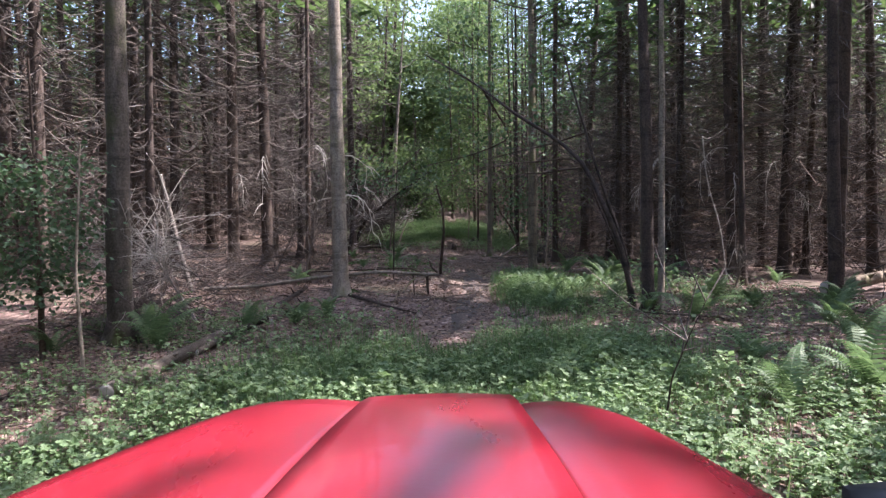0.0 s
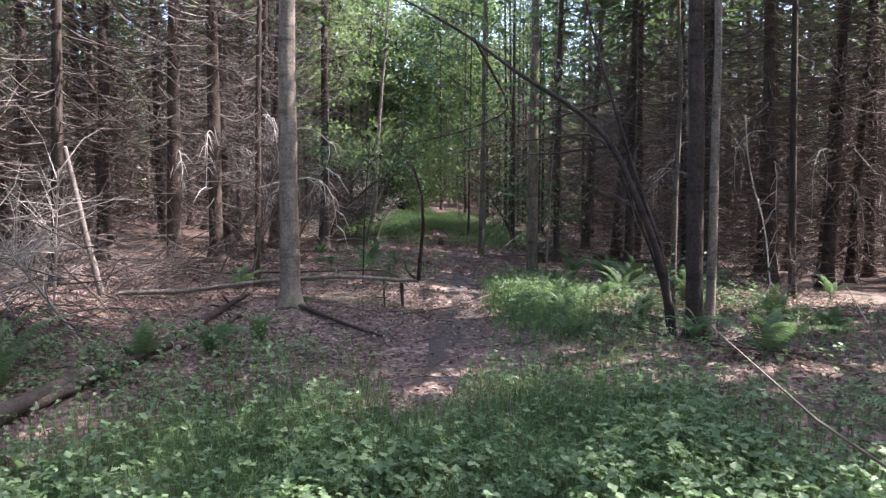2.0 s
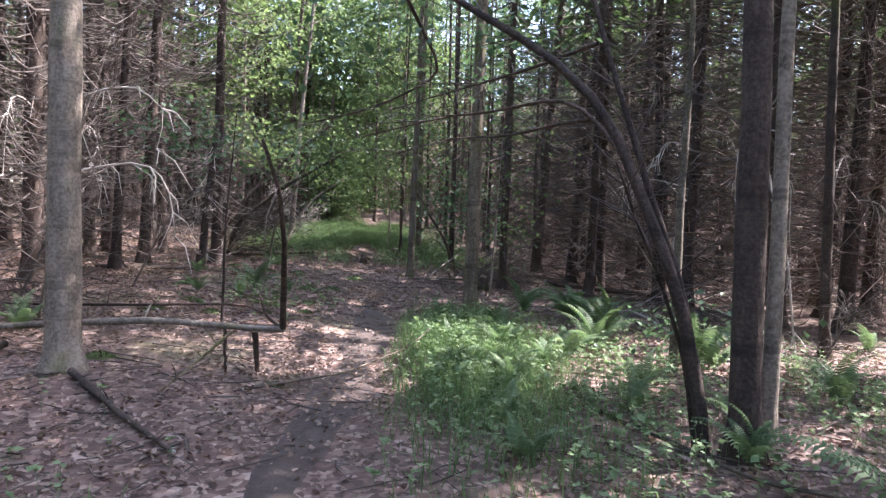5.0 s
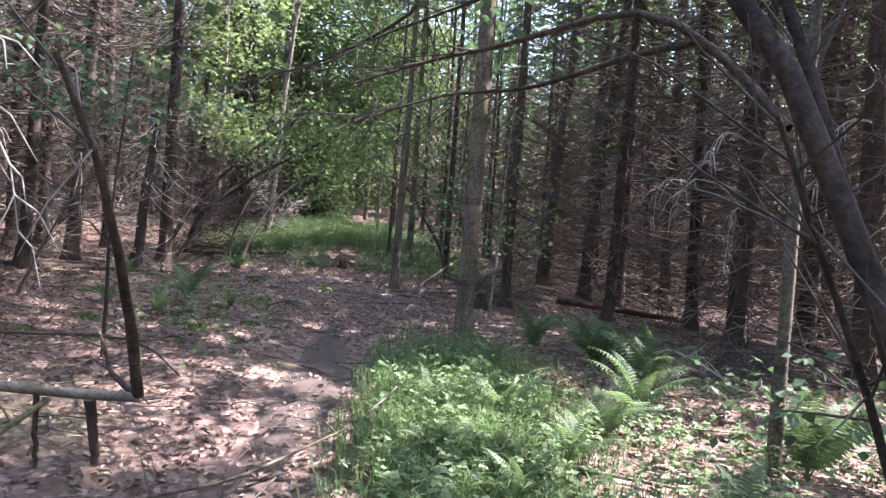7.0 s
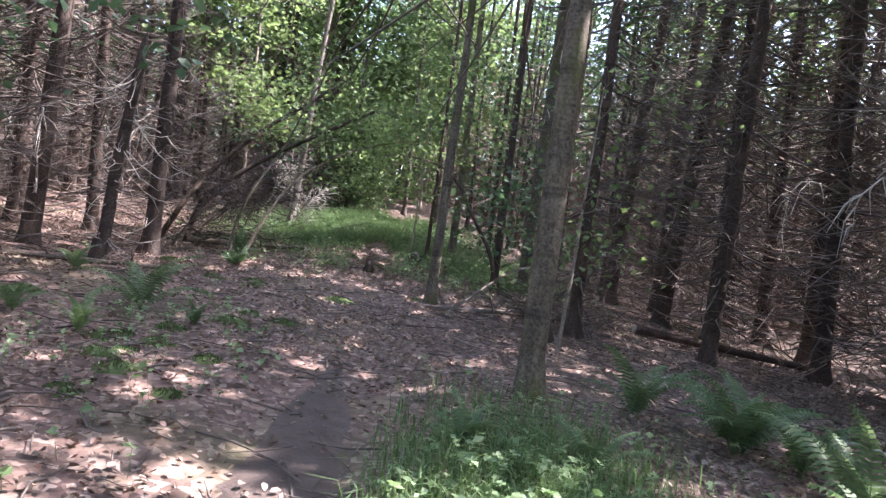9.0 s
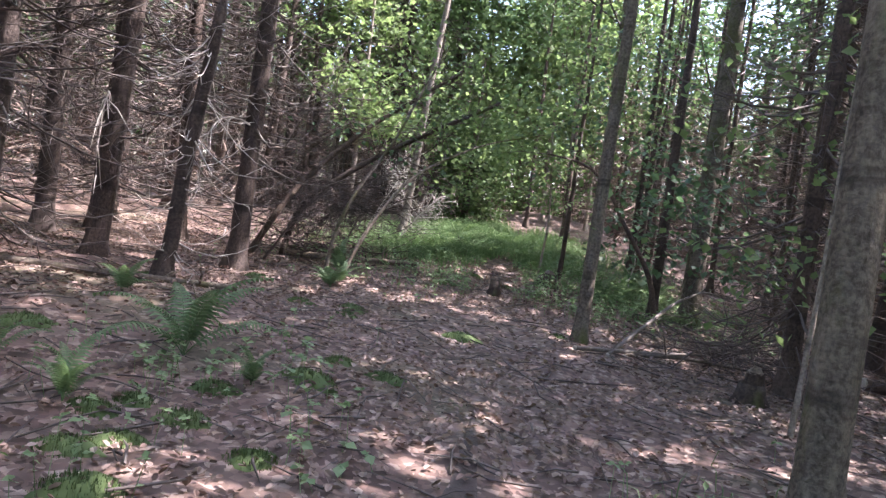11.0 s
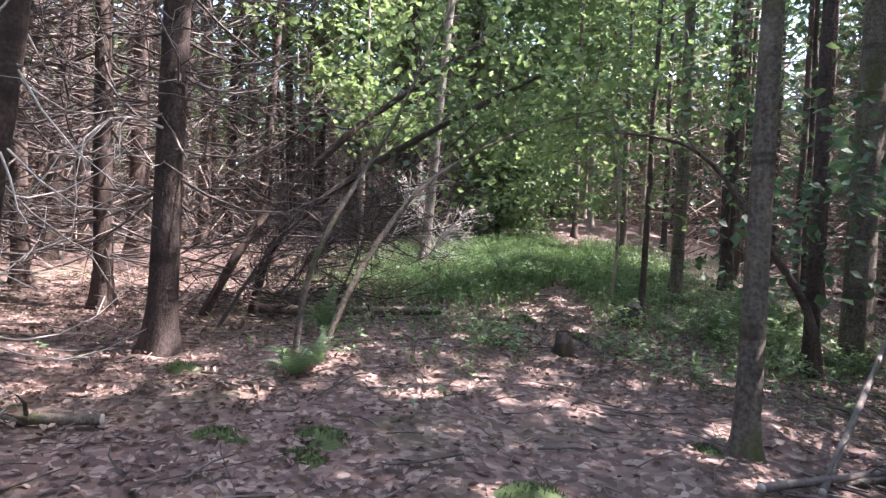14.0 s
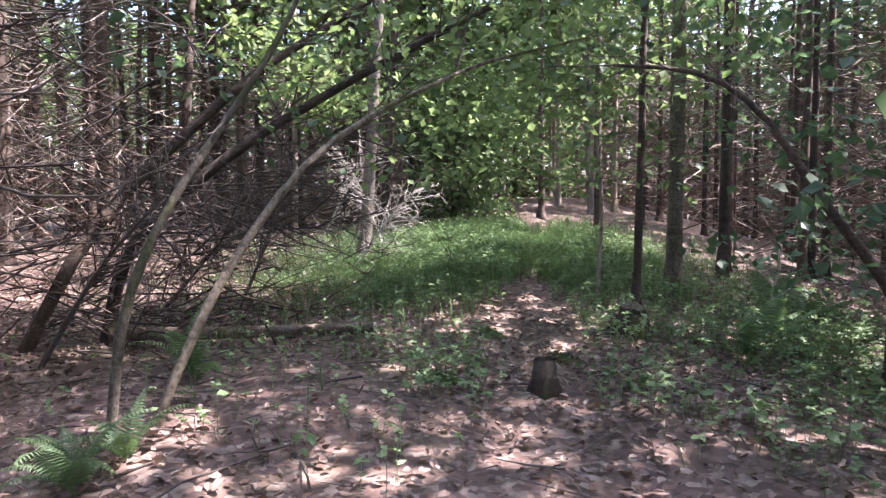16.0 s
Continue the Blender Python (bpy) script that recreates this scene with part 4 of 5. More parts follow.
def dead_bough(x, y, to, seed, label="bleached dead branches with many thin twigs"):
    """A fallen, leafless bough that leans: one rib with side ribs and many twigs."""
    rg = np.random.default_rng(seed)
    z = float(ground_z(x, y))
    ob = thing("dead_bough", pose(x, y, z), label, "branch", "bleached dead boughs")
    q = Quads()
    line = stem(q, [(0, 0, -0.02), tuple(np.array(to) * 0.55 + [0, 0, 0.1]), to], (0.022, 0.006), 6, 0.02, 12, seed)
    wood = WOOD_DEAD if 20 < y < 28 else WOOD_MID if 13 < y < 20 else WOOD_PALE
    part("rib", q, wood, ob)
    q = Quads()
    n = 26
    twigs_on(q, np.repeat(line[None], n, 0), 2, rg, np.linalg.norm(to) * 0.38, 0.006, 4, 0.8)
    m = len(q.v)
    for k in range(m):
        v = q.v[k].reshape(n, 3, 4, 3).mean(2)
        twigs_on(q, v, 2, rg, 0.3, 0.0032, 3, 0.9)
    tw = part("twig_work", q, wood, ob)
    tw["kind"] = "stuff"


for i, (x, y, to) in enumerate([(-4.9, 9.6, (0.5, -0.3, 1.5)), (-5.4, 10.6, (0.9, 0.2, 1.2)), (-4.6, 10.8, (-0.4, -0.8, 1.3)), (-3.9, 10.6, (-0.5, -1.2, 1.6)), (-5.2, 12.4, (0.6, -0.9, 1.9)),
                                (-3.0, 14.4, (0.7, -0.4, 2.6)), (-3.0, 17.3, (0.9, -0.3, 1.5)), (-4.0, 16.0, (1.3, -0.6, 2.3)),
                                (5.9, 13.9, (0.1, -0.4, 0.75)), 
                                (-3.2, 24.0, (0.9, 0.2, 1.3)), (-2.6, 25.9, (0.6, 0.4, 1.6)), (-3.6, 26.3, (1.4, 0.3, 1.5)), (-2.3, 29.0, (0.9, 0.3, 1.2)), (-2.2, 31.0, (-0.7, 0.3, 1.5)), (-3.6, 31.4, (1.0, 0.1, 1.8)), (3.9, 23.8, (0.6, 0.5, 1.0))]):
    dead_bough(x, y, to, 300 + i)


def brush_pile(cx, cy, w, d, h, n, seed, label, clear=0.0):
    """A tangle of fallen crown wood."""
    rg = np.random.default_rng(seed)
    q = Quads()
    p = np.stack([rg.normal(cx, w * 0.4, n), rg.normal(cy, d * 0.4, n)], 1)
    z = ground_z(p[:, 0], p[:, 1]) + clear + np.abs(rg.normal(0, h * 0.5, n))
    az, up = rg.uniform(0, 2 * np.pi, n), rg.normal(-0.15, 0.45, n)
    way = np.stack([np.cos(az) * np.cos(up), np.sin(az) * np.cos(up), np.sin(up)], 1)
    ln = rg.uniform(0.3, 1.2, (n, 1))
    a = np.concatenate([p, z[:, None]], 1)
    pts = np.stack([a, a + way * ln * 0.5 + rg.normal(0, 0.04, (n, 3)), a + way * ln + rg.normal(0, 0.07, (n, 3))], 1)
    q.tubes(pts, np.tile([0.007, 0.005, 0.002], (n, 1)) * rg.uniform(0.6, 1.6, (n, 1)), 4)
    twigs_on(q, pts, 3, rg, 0.3, 0.003)
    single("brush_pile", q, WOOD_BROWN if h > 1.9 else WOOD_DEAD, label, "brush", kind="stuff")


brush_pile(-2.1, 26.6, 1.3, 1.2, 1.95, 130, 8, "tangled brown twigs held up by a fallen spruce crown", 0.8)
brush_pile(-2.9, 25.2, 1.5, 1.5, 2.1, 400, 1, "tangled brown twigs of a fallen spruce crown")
brush_pile(-3.6, 29.6, 3.0, 2.6, 0.9, 150, 2, "tangled grey twigs behind the fallen spruce")
brush_pile(-4.7, 10.2, 1.0, 1.4, 0.9, 350, 3, "heap of bleached twigs by a mossy trunk")
brush_pile(-4.5, 14.5, 2.0, 1.6, 0.7, 350, 4, "low tangle of dead twigs on the litter")
brush_pile(3.4, 22.4, 1.2, 1.0, 0.3, 200, 5, "scattered dead twigs around a trunk")
brush_pile(5.9, 16.8, 1.2, 1.2, 0.4, 160, 6, "tangle of dead twigs under the spruces")


log("leaning_post", [(-4.95, 13.3, -.05), (-5.25, 13.4, 1.0), (-5.6, 13.6, 2.3)], .05, .035, "pale broken dead stem leaning among the spruces", WOOD_MID, True, 3, 20)


# broken snag by the trail
def snag(x, y, d, h, seed):
    z = float(ground_z(x, y))
    rg = np.random.default_rng(seed)
    ob = thing("snag", pose(x, y, z), "dead broken spruce trunk with peeling dark bark", "tree")
    q = Quads()
    line = stem(q, [(0, 0, -0.2), (0.1, 0.05, h * 0.5), (0.28, 0.1, h)], (d / 2, d / 2 * 0.75), 10, 0.02, 14, seed)
    q.tubes(np.array([[line[-1], line[-1] + [0.01, 0, 0.12], line[-1] + [0.03, 0, 0.25]]]), np.array([[d * 0.37, d * 0.2, 0.004]]), 7)
    flare(q, d / 2, 6, seed, 0.3)
    part("trunk", q, BARK_DARK, ob)
    q = Quads()
    n = 46
    zz = rg.uniform(0.3, h - 0.1, n)
    pts = boughs(q, np.interp(zz, line[:, 2], line[:, 0]), np.interp(zz, line[:, 2], line[:, 1]), zz, rg.uniform(0, 6.28, n), rg.uniform(0.2, 1.0, n), rg.normal(-0.35, 0.4, n), np.full(n, 0.009), rg, 5)
    twigs_on(q, pts, 2, rg, 0.3, 0.004)
    part("dead_branchwork", q, WOOD_PALE, ob, "bleached broken branches")["kind"] = "stuff"


snag(-2.85, 20.62, 0.17, 2.75, 5)


# ---- ferns ----
def frond_mesh(seed, length=0.7):
    """One feathery frond that arches outward along +y."""
    rg = np.random.default_rng(seed)
    q = Quads()
    n = 25
    t = np.linspace(0.0, 1, n)
    rise, reach = 0.62 * length * np.sin(t * 1.9), length * (0.25 * t + 0.75 * t ** 1.5)
    spine = np.stack([0.04 * np.sin(t * 3) * rg.normal(), reach, rise], 1)
    q.tubes(spine[None], np.interp(t, [0, 1], [0.005, 0.001])[None], 4)
    tip = np.interp(t, [0, 0.22, 0.45, 1], [0.0, 0.13, 0.15, 0.015]) * length / 0.7
    for side in (-1, 1):
        for i in range(4, n):
            d = spine[i] - spine[i - 1]
            d /= np.linalg.norm(d)
            out = np.array([side, 0, 0]) * 0.93 + d * 0.35 + [0, 0, -0.18]
            w, ln = d * 0.0165 * length / 0.7, tip[i] * rg.uniform(0.85, 1.1)
            a, m, e = spine[i], spine[i] + out * ln * 0.55 + [0, 0, 0.006], spine[i] + out * ln - [0, 0, 0.02]
            q.add([a - w * 0.8, a + w * 0.8, m + w * 0.75, m - w * 0.75, e + w * 0.1, e - w * 0.1], [(0, 1, 2, 3), (3, 2, 4, 5)])
    return q.mesh("frond", False)


FRONDS = [frond_mesh(i, 0.62 + 0.06 * i) for i in range(3)]
for me in FRONDS:
    me.materials.append(FERN)


def fern(x, y, size, seed):
    rg = np.random.default_rng(seed)
    ob = thing("fern", pose(x, y, float(ground_z(x, y)), 0, 0, 0), "green fern with arching feathery fronds on the forest floor", "fern", "ferns on the forest floor")
    k = int(rg.integers(7, 11))
    for i in range(k):
        fr = new("frond", FRONDS[int(rg.integers(0, 3))])
        fr.parent = ob
        s = size * rg.uniform(0.7, 1.1)
        fr.matrix_basis = pose(0, 0, -0.01, rg.normal(12, 11), rg.normal(0, 8), 360 * i / k + rg.normal(0, 14)) @ Matrix.Diagonal((s, s, s, 1))


FERN_A = [(-4.0, 9.2, 1.0), (-4.75, 9.6, .8), (-3.7, 8.7, .9), (5.7, 9.93, .9), (3.04, 6.74, .7), (-2.78, 9.54, .7), (3.12, 10.48, .6), (2.2, 14.2, .7), (3.9, 15.6, 1.0), (3.5, 5.6, 1.0),
          (2.72, 5.35, .8), (-2.2, 9.9, .6), (3.49, 9.58, .95), (3.12, 12.4, .6), (3.83, 16.9, .9), (1.6, 14.4, .45), (1.8, 11.5, .55), (-3.06, 14.2, .7)]
FERN_B = [(-1.84, 10.48, .6), (-2.1, 17.6, .5), (4.77, 11.98, .8), (7.3, 15.0, .7), (-1.36, 18.38, .95), (3.75, 16.9, 1.1), (4.0, 16.4, .9), (4.03, 13.2, 1.0), (3.09, 17.3, .8), (1.6, 15.9, .5),
          (4.45, 13.6, .8), (2.42, 15.84, .6), (-1.64, 22.2, .4), (-1.38, 17.25, .45), (-1.52, 22.05, .5), (-2.65, 19.64, .5), (-1.5, 22.35, .4), (1.9, 25.0, .8), (-0.72, 18.0, .38)]
FERN_C = [(2.67, 26.9, .9), (2.85, 26.3, .8), (-1.95, 23.83, .7), (2.3, 25.6, .7), (2.0, 12.6, .5), (2.5, 13.3, .5), (2.9, 13.9, .6), (1.6, 13.2, .45), (2.86, 11.8, .6), (3.5, 11.3, .6),
          (1.4, 12.4, .4), (1.7, 10.6, .55), (5.2, 9.2, .8), (4.6, 7.6, .9), (4.9, 10.8, .7), (-4.9, 8.4, .8), (6.2, 10.6, .8), (3.4, 14.6, .9)]
for i, (x, y, s) in enumerate(FERN_A + FERN_B + FERN_C):
    fern(x, y, s, 500 + i)


# ---- grass, herbs, moss, litter ----
def blob(x, y, cx, cy, rx, ry):
    return np.exp(-(((x - cx) / rx) ** 2 + ((y - cy) / ry) ** 2))


def herb_field(x, y):
    f = 1.4 * blob(x, y, -0.9, 4.7, 3.0, 2.3) + 1.0 * blob(x, y, 1.8, 5.6, 1.5, 2.3) + 0.5 * blob(x, y, 2.1, 13.2, 0.9, 2.2) + 0.55 * blob(x, y, 0.0, 29.6, 2.2, 3.2) + 0.6 * blob(x, y, 2.6, 25.6, 1.2, 1.6)
    f += 0.08 * blob(x, y, -0.5, 17.2, 1.0, 1.6) + 0.3 * blob(x, y, -2.6, 9.6, 1.4, 1.0) + 0.25 * blob(x, y, 4.6, 12.6, 1.4, 2.4) + 0.25 * blob(x, y, 0.6, 23.8, 1.6, 1.0) + 0.9 * blob(x, y, -2.2, 31.6, 1.2, 1.6)
    f *= 0.25 + 0.95 * (np.sin(2.3 * x + 1.1 * y) * np.sin(1.9 * y - 0.8 * x) + 0.5 * np.sin(5.1 * x) * np.sin(4.7 * y) > -0.15)
    return f - 0.5 * np.exp(-(((x - trail(y)) / 0.3) ** 2)) * (y > 7)


def grass_field(x, y):
    return 0.7 * blob(x, y, 0.3, 6.8, 1.3, 1.6) + 1.0 * blob(x, y, 2.0, 15.2, 0.7, 1.2) + 1.0 * blob(x, y, 1.75, 13.1, 0.65, 1.8) + 1.4 * blob(x, y, -0.6, 30.6, 2.0, 2.8) + 0.7 * blob(x, y, -1.2, 7.0, 1.0, 1.2) + 0.7 * blob(x, y, 1.5, 7.0, 0.8, 1.6) - 0.4 * np.exp(-(((x - trail(y)) / 0.3) ** 2)) * (y > 8)


def sown(n, field, seed, lo=(-6, 2.2), hi=(6.5, 34)):
    rg = np.random.default_rng(seed)
    out = []
    while sum(map(len, out)) < n:
        p = rg.uniform(lo, hi, (20000, 2))
        out.append(p[rg.uniform(0, 1, 20000) < np.clip(field(p[:, 0], p[:, 1]), 0, 1)])
    return np.concatenate(out)[:n], rg


def herbs(n, seed):
    """Low broad-leaved plants: a whorl of leaflets on a short stalk."""
    p, rg = sown(n, herb_field, seed)
    q = Quads()
    h = rg.uniform(0.05, 0.26, n)
    top = np.stack([p[:, 0], p[:, 1], ground_z(p[:, 0], p[:, 1]) + h], 1)
    foot = np.stack([p[:, 0] + rg.normal(0, 0.02, n), p[:, 1] + rg.normal(0, 0.02, n), ground_z(p[:, 0], p[:, 1]) - 0.01], 1)
    q.tubes(np.stack([foot, top], 1), np.tile([0.002, 0.0012], (n, 1)), 3)
    for k in range(6):
        s = rg.uniform(0.022, 0.048, n) * np.where(rg.uniform(0, 1, n) < 0.12, 1.7, 1.0)
        az = k * 2 * np.pi / 5 + rg.uniform(0, 1.2, n)
        drop = rg.uniform(0, 0.5, n)[:, None] * (foot - top) * (k > 3)
        q.scatter(LEAF_V, ONE, turns(az, rg.normal(0.05, 0.35, n), rg.normal(0, 0.3, n), s), top + drop)
    return q


single("herb_patch", herbs(25500, 3), HERB, "low green herbs carpeting the forest floor", "plants", kind="stuff", smooth=False)


def blades(n, seed):
    p, rg = sown(n, grass_field, seed)
    q = Quads()
    az, h, w = rg.uniform(0, 2 * np.pi, n), rg.uniform(0.07, 0.26, n), rg.uniform(0.0025, 0.006, n)
    g = np.stack([p[:, 0], p[:, 1], ground_z(p[:, 0], p[:, 1]) - 0.01], 1)
    out = np.stack([np.cos(az), np.sin(az), np.zeros(n)], 1)
    side = np.stack([-np.sin(az), np.cos(az), np.zeros(n)], 1)
    up = np.array([0, 0, 1.0])
    b = rg.uniform(0.3, 1.0, n)[:, None]
    hh = h[:, None]
    mid, tip = g + up * hh * 0.75 + out * hh * b * 0.35, g + up * hh * (1.0 - 0.25 * b) + out * hh * b
    ww = side * w[:, None]
    v = np.stack([g - ww, g + ww, mid + ww * 0.8, mid - ww * 0.8, tip + ww * 0.15, tip - ww * 0.15], 1)
    f = np.array([(0, 1, 2, 3), (3, 2, 4, 5)])[None] + (np.arange(n) * 6)[:, None, None]
    q.add(v, f)
    return q


single("grass", blades(70000, 4), GRASS, "soft green woodland grass", "grass", kind="stuff", smooth=False)


def moss_cushion(x, y, r, seed):
    rg = np.random.default_rng(seed)
    q = Quads()
    n, m = 14, 6
    th = np.arange(n) * 2 * np.pi / n
    edge = 1 + 0.3 * np.sin(2 * th + rg.uniform(0, 6)) + 0.17 * np.sin(5 * th + rg.uniform(0, 6))
    v = []
    for j in range(m):
        k = 1 - j / (m - 0.5)
        px, py = x + np.cos(th) * r * edge * k, y + np.sin(th) * r * edge * k * 0.8
        v.append(np.stack([px, py, ground_z(px, py) - 0.012 + r * 0.34 * (1 - k ** 2.2) + rg.normal(0, 0.006, n)], 1))
    q.add(np.concatenate(v), [[j * n + i, j * n + (i + 1) % n, (j + 1) * n + (i + 1) % n, (j + 1) * n + i] for j in range(m - 1) for i in range(n)])
    c = 520
    a, d = rg.uniform(0, 2 * np.pi, c), np.sqrt(rg.uniform(0, 1, c)) * 1.12
    px, py = x + np.cos(a) * r * d, y + np.sin(a) * r * d * 0.8
    g = np.stack([px, py, ground_z(px, py) - 0.015 + r * 0.34 * (1 - d ** 2.2)], 1)
    s = rg.uniform(0.014, 0.03, c)
    q.scatter([(-.12, 0, 0), (.12, 0, 0), (.03, 0.3, 1), (-.03, 0.3, 1)], ONE, turns(rg.uniform(0, 6.28, c), rg.normal(0, 0.3, c), 0, s), g)
    single("moss_cushion", q, MOSS, "soft green moss cushion on the leaf litter", "moss", "moss cushions", smooth=True)


MOSSY = [(-1.01, 16.79, .16), (-0.9, 16.99, .14), (-0.79, 17.36, .15), (-0.46, 18.28, .2), (-0.06, 18.7, .14), (-0.93, 20.77, .12), (-2.42, 18.23, .2), (-1.13, 17.48, .12), (-1.2, 17.24, .14), (-0.95, 21.04, .17),
         (-1.44, 20.81, .15), (-2.52, 22.22, .2), (-3.02, 20.64, .14), (0.24, 20.66, .18), (-0.45, 18.93, .12), (-0.87, 17.85, .14), (-0.7, 16.46, .18), (-0.79, 15.93, .13), (-0.25, 16.16, .12), (-0.3, 17.07, .13),
         (-0.35, 23.9, .15), (-0.1, 12.4, .09), (-1.4, 15.6, .15), (-1.9, 16.6, .17), (-2.2, 15.9, .16), (0.5, 24.6, .14), (-0.1, 25.2, .15), (0.9, 25.6, .13), (-1.8, 13.1, .16), (1.2, 21.7, .1)]
for i, (x, y, r) in enumerate(MOSSY):
    moss_cushion(x, y, r, 700 + i)


def litter(n, seed):
    """Curled fallen leaves."""
    p, rg = sown(n, lambda x, y: (0.6 + 0.4 * np.sin(1.3 * x + 0.7) * np.sin(1.1 * y)) * (1 - 0.5 * np.exp(-((x - trail(y)) / 0.3) ** 4) * (y > 9) * (y < 17.5)), seed, (-6.5, 2.0), (7.5, 31))
    g = np.stack([p[:, 0], p[:, 1], ground_z(p[:, 0], p[:, 1]) + rg.uniform(0.004, 0.03, n)], 1)
    q = Quads()
    tv = [(0, 0, .08), (.3, .25, .2), (.34, .7, .22), (0, 1, .1), (-.34, .7, .22), (-.3, .25, .2), (0, .3, 0), (0, .7, 0)]
    tf = [(0, 1, 2, 7), (7, 2, 3, 4), (0, 7, 4, 5)]
    q.scatter(tv, tf, turns(rg.uniform(0, 6.28, n), rg.normal(0, 0.35, n), rg.normal(0, 0.4, n), rg.uniform(0.024, 0.06, n)), g)
    return q


single("leaf_litter", litter(95000, 5), LITTER, "dry brown and pale fallen leaves", "leaves", kind="stuff", smooth=False)


def fallen_twigs(n, seed):
    rg = np.random.default_rng(seed)
    p = np.stack([rg.uniform(-7, 7.5, n), rg.uniform(2.5, 33, n)], 1)
    az, ln = rg.uniform(0, 6.28, n), rg.gamma(2.0, 0.14, n) + 0.08
    ends = [p - np.stack([np.cos(az), np.sin(az)], 1) * ln[:, None] / 2, p + rg.normal(0, 0.03, (n, 2)), p + np.stack([np.cos(az), np.sin(az)], 1) * ln[:, None] / 2]
    pts = np.stack([np.concatenate([e, (ground_z(e[:, 0], e[:, 1]) + rg.uniform(0.006, 0.05, n))[:, None]], 1) for e in ends], 1)
    q = Quads()
    q.tubes(pts, np.tile([0.006, 0.005, 0.002], (n, 1)) * rg.uniform(0.5, 1.5, (n, 1)), 4)
    return q


single("fallen_twigs", fallen_twigs(4200, 6), WOOD_DEAD, "dead twigs strewn over the leaf litter", "twigs", kind="stuff")


def stump(x, y, r, h, seed):
    rg = np.random.default_rng(seed)
    ob = thing("stump", pose(x, y, float(ground_z(x, y))), "dark rotten tree stump", "stump")
    q = Quads()
    stem(q, [(0, 0, -0.1), (0.02, 0, h)], (r, r * 0.8), 10, 0.01, 6, seed)
    flare(q, r, 6, seed, h * 0.6)
    part("bark", q, BARK_BLACK, ob)
    q = Quads()
    q.tubes(np.array([[(0.02, 0, h - 0.01), (0.02, 0, h), (0.03, 0.01, h + 0.05), (0.03, 0.01, h + 0.055)]]), np.array([[r * 0.82, r * 0.7, r * 0.3, 0.002]]), 9)
    part("broken_top", q, LOG_BARK, ob)


stump(1.09, 25.6, 0.135, 0.24, 1)
stump(0.33, 23.82, 0.06, 0.09, 2)
stump(2.9, 20.6, 0.1, 0.3, 3)


# ---- the red vehicle's bonnet, where the ride begins ----
def paint():
    mat, n, l, p = blank("red_paint")
    dirt = noise_of(n, l, 3.0, 7, (1.0, 0.35, 1.0))
    fine = noise_of(n, l, 90.0, 3)
    col = ramp(n, l, dirt, [(0.35, (0.25, 0.011, 0.023)), (0.62, (0.32, 0.017, 0.034)), (0.8, (0.37, 0.065, 0.078))])
    l.new(col, p.inputs["Base Color"])
    l.new(ramp(n, l, dirt, [(0.3, (0.2, 0.2, 0.2)), (0.75, (0.42, 0.42, 0.42))]), p.inputs["Roughness"])
    p.inputs["Coat Weight"].default_value = 0.3
    bump_on(n, l, p, fine, 0.15, 0.001)
    return mat


def plastic():
    mat, n, l, p = blank("black_plastic")
    l.new(ramp(n, l, noise_of(n, l, 25, 4), [(0.3, (0.012, 0.012, 0.016)), (0.7, (0.03, 0.03, 0.036))]), p.inputs["Base Color"])
    p.inputs["Roughness"].default_value = 0.55
    return mat


RED, BLACK = paint(), plastic()


def loft(rows):
    """A skin through rows of points."""
    rows = np.asarray(rows, float)
    a, b = rows.shape[:2]
    i, j = np.meshgrid(np.arange(a - 1), np.arange(b - 1), indexing="ij")
    k = i * b + j
    q = Quads()
    q.add(rows, np.stack([k, k + 1, k + b + 1, k + b], -1))
    return q


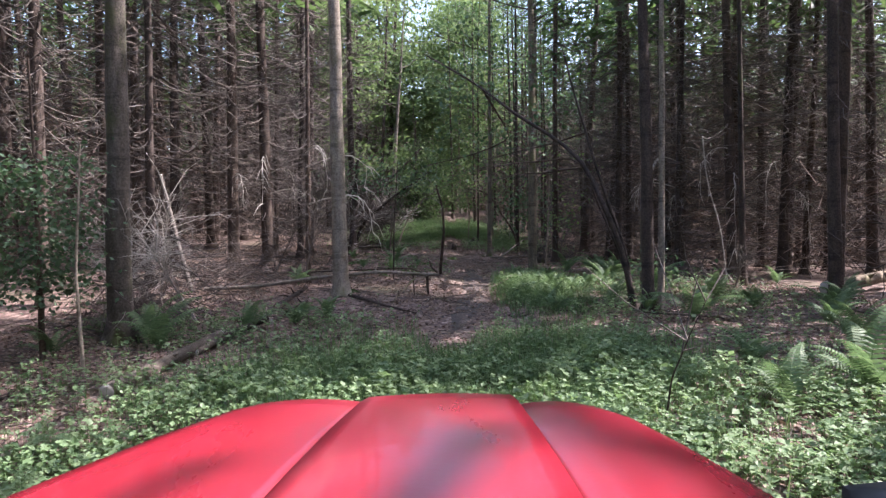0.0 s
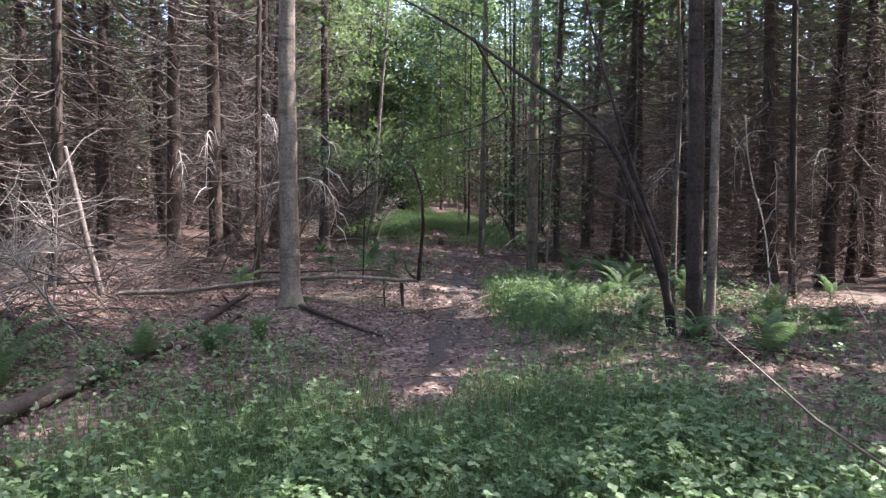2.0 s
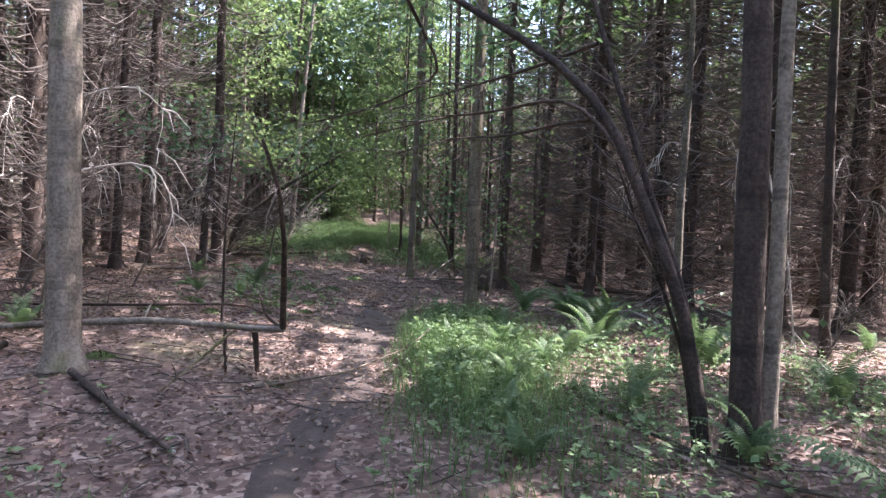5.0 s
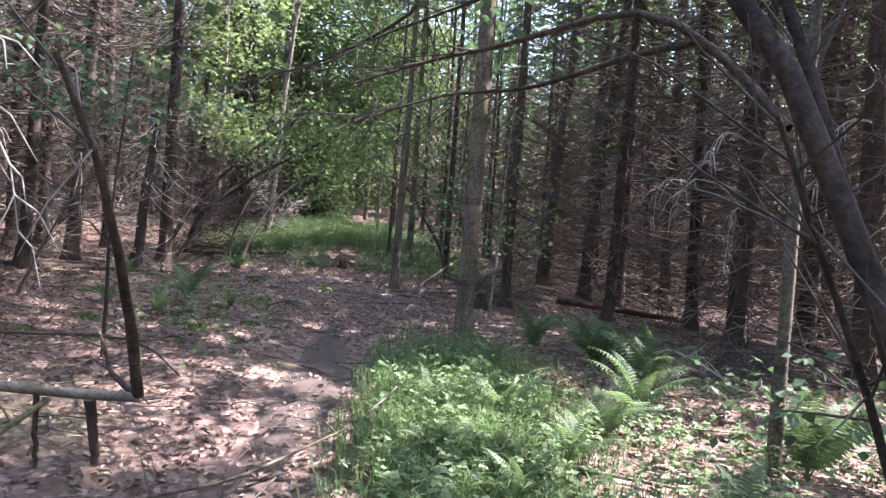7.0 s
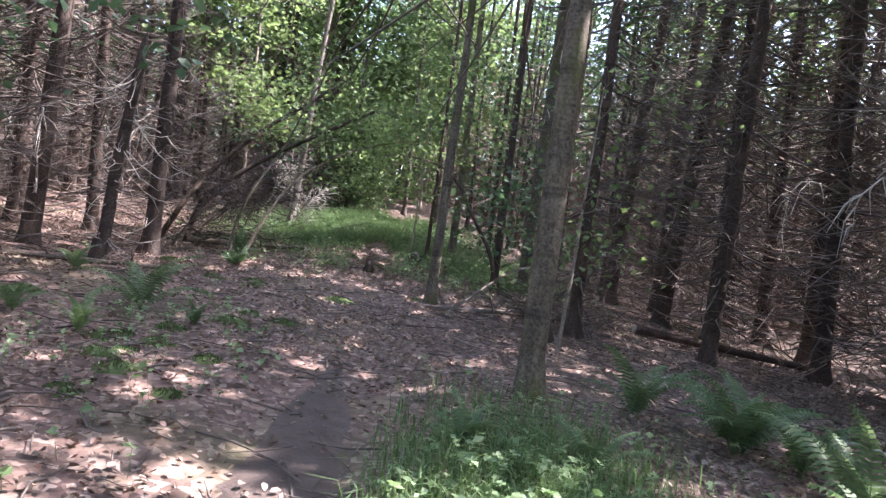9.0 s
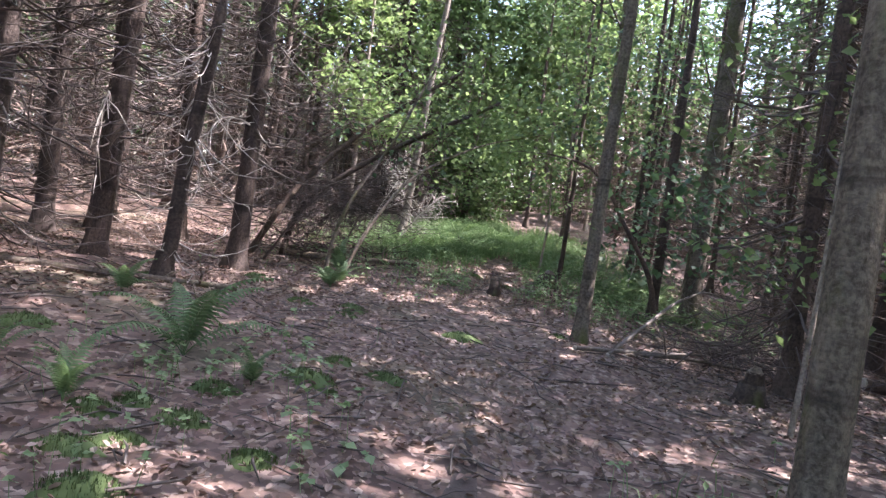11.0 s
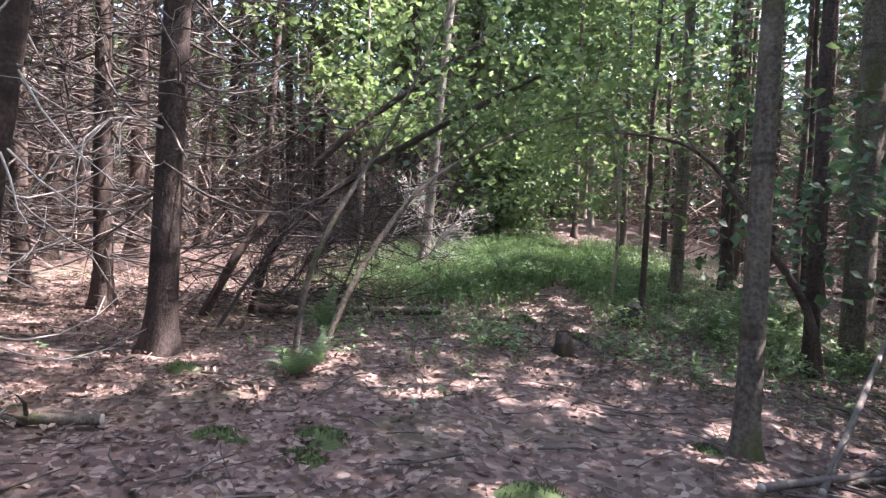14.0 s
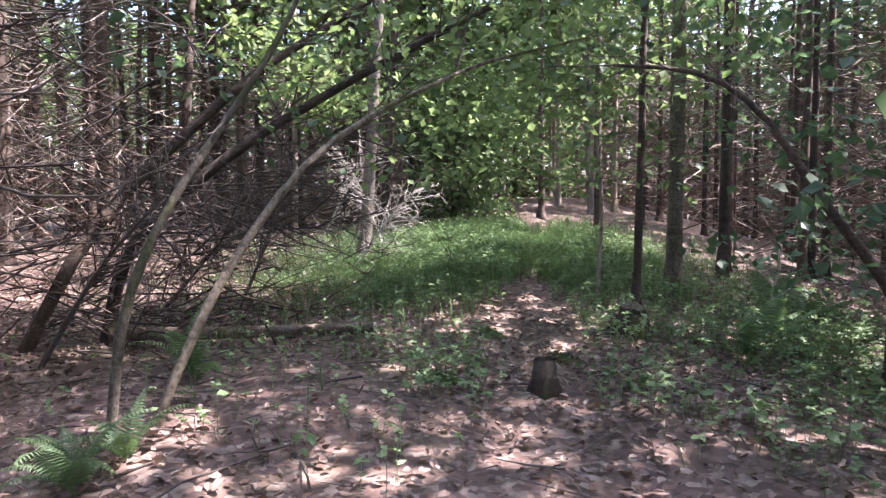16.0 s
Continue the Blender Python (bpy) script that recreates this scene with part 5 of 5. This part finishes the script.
def vehicle():
    """Only the front of it is ever seen: a sloping bonnet in three panels on a dark body with two wheels."""
    ob = thing("utility_vehicle", pose(0, 0, float(ground_z(0, 0.9))), "red sheet-metal bonnet of a small off-road vehicle", "vehicle")
    z0 = 1.4 - float(ground_z(0, 0.9))
    ys = np.array([1.40, 1.385, 1.36, 1.30, 1.15, 1.0, 0.85, 0.72, 0.66])
    drop = np.array([0.46, 0.385, 0.357, 0.352, 0.356, 0.366, 0.380, 0.395, 0.43])

    def panel(name, left, right, crown, low_left, low_right):
        rows = []
        for y, d in zip(ys, drop):
            u = np.linspace(0, 1, 13)
            k = np.interp(y, [0.66, 1.36, 1.5], [1, 0, 0])
            xl, xr = left[0] * (1 - k) + left[1] * k, right[0] * (1 - k) + right[1] * k
            x = xl + (xr - xl) * u
            z = z0 - d + crown * np.sin(np.pi * u) - low_left * (1 - u) ** 1.6 - low_right * u ** 1.6
            rows.append(np.stack([x, np.full(13, y), z], 1))
        panel_ob = part(name, loft(rows), RED, ob)
        thick = panel_ob.modifiers.new("thickness", "SOLIDIFY")
        thick.thickness, thick.offset = 0.004, -1
        return panel_ob

    panel("bonnet_centre", (-0.1562, -0.301), (0.1292, 0.2045), 0.004, 0.002, 0.002)
    panel("bonnet_side", (-0.375, -0.785), (-0.1568, -0.302), 0.004, 0.012, 0.014)
    panel("bonnet_side", (0.1298, 0.2055), (0.33, 0.565), 0.004, 0.026, 0.040)
    for x0, x1 in ((-0.1565, -0.3015), (0.1295, 0.205)):
        q = Quads()
        t = np.linspace(0, 1, 12)
        y = 1.37 + (0.68 - 1.37) * t
        k = np.interp(y, [0.66, 1.36, 1.5], [1, 0, 0])
        q.tubes(np.stack([x0 + (x1 - x0) * k, y, z0 - np.interp(y, ys[::-1], drop[::-1]) - 0.003], 1)[None], np.full((1, 12), 0.002), 6)
        part("seam", q, RED, ob)
    body = []
    for z, w, f in ((z0 - 0.50, 1.0, 1.36), (z0 - 0.7, 1.0, 1.33), (z0 - 0.95, 0.92, 1.25), (z0 - 1.02, 0.6, 1.1)):
        body.append([(-0.34 * w, f, z), (0.30 * w, f, z), (0.5 * w, 0.85, z), (0.55 * w, 0.6, z), (-0.70 * w, 0.6, z), (-0.62 * w, 0.85, z), (-0.34 * w, f, z)])
    part("body", loft(body), BLACK, ob, "dark body under the bonnet")
    for x in (-0.62, 0.54):
        q = Quads()
        a = np.linspace(0, 2 * np.pi, 25)
        prof = [(-0.09, 0.14), (-0.11, 0.2), (-0.10, 0.265), (-0.05, 0.285), (0.05, 0.285), (0.10, 0.265), (0.11, 0.2), (0.09, 0.14)]
        rows = [[(x + w, 0.95 + np.cos(t) * r, 0.285 + np.sin(t) * r) for w, r in prof] for t in a]
        wheel = part("tyre", loft(rows), BLACK, ob, "black knobbly tyre")
        q = loft([[(x + w, 0.95 + np.cos(t) * r, 0.285 + np.sin(t) * r) for w, r in ((-0.07, 0.02), (-0.06, 0.1), (-0.085, 0.145), (0.085, 0.145), (0.06, 0.1), (0.07, 0.02))] for t in a])
        part("rim", q, WOOD_DEAD, wheel, "grey steel rim")
    for x, w in ((-0.66, -0.05), (0.62, 0.05)):
        q = loft([[(x - w, 0.93, z0 - 0.60), (x - w, 0.95, z0 - 0.402), (x + w, 0.97, z0 - 0.398), (x + w, 0.99, z0 - 0.60)],
                  [(x - w, 0.87, z0 - 0.60), (x - w, 0.87, z0 - 0.396), (x + w, 0.89, z0 - 0.392), (x + w, 0.90, z0 - 0.60)]])
        fender = part("fender_guard", q, BLACK, ob, "black plastic guard")
        thick = fender.modifiers.new("thickness", "SOLIDIFY")
        thick.thickness = 0.02
    return ob


vehicle()
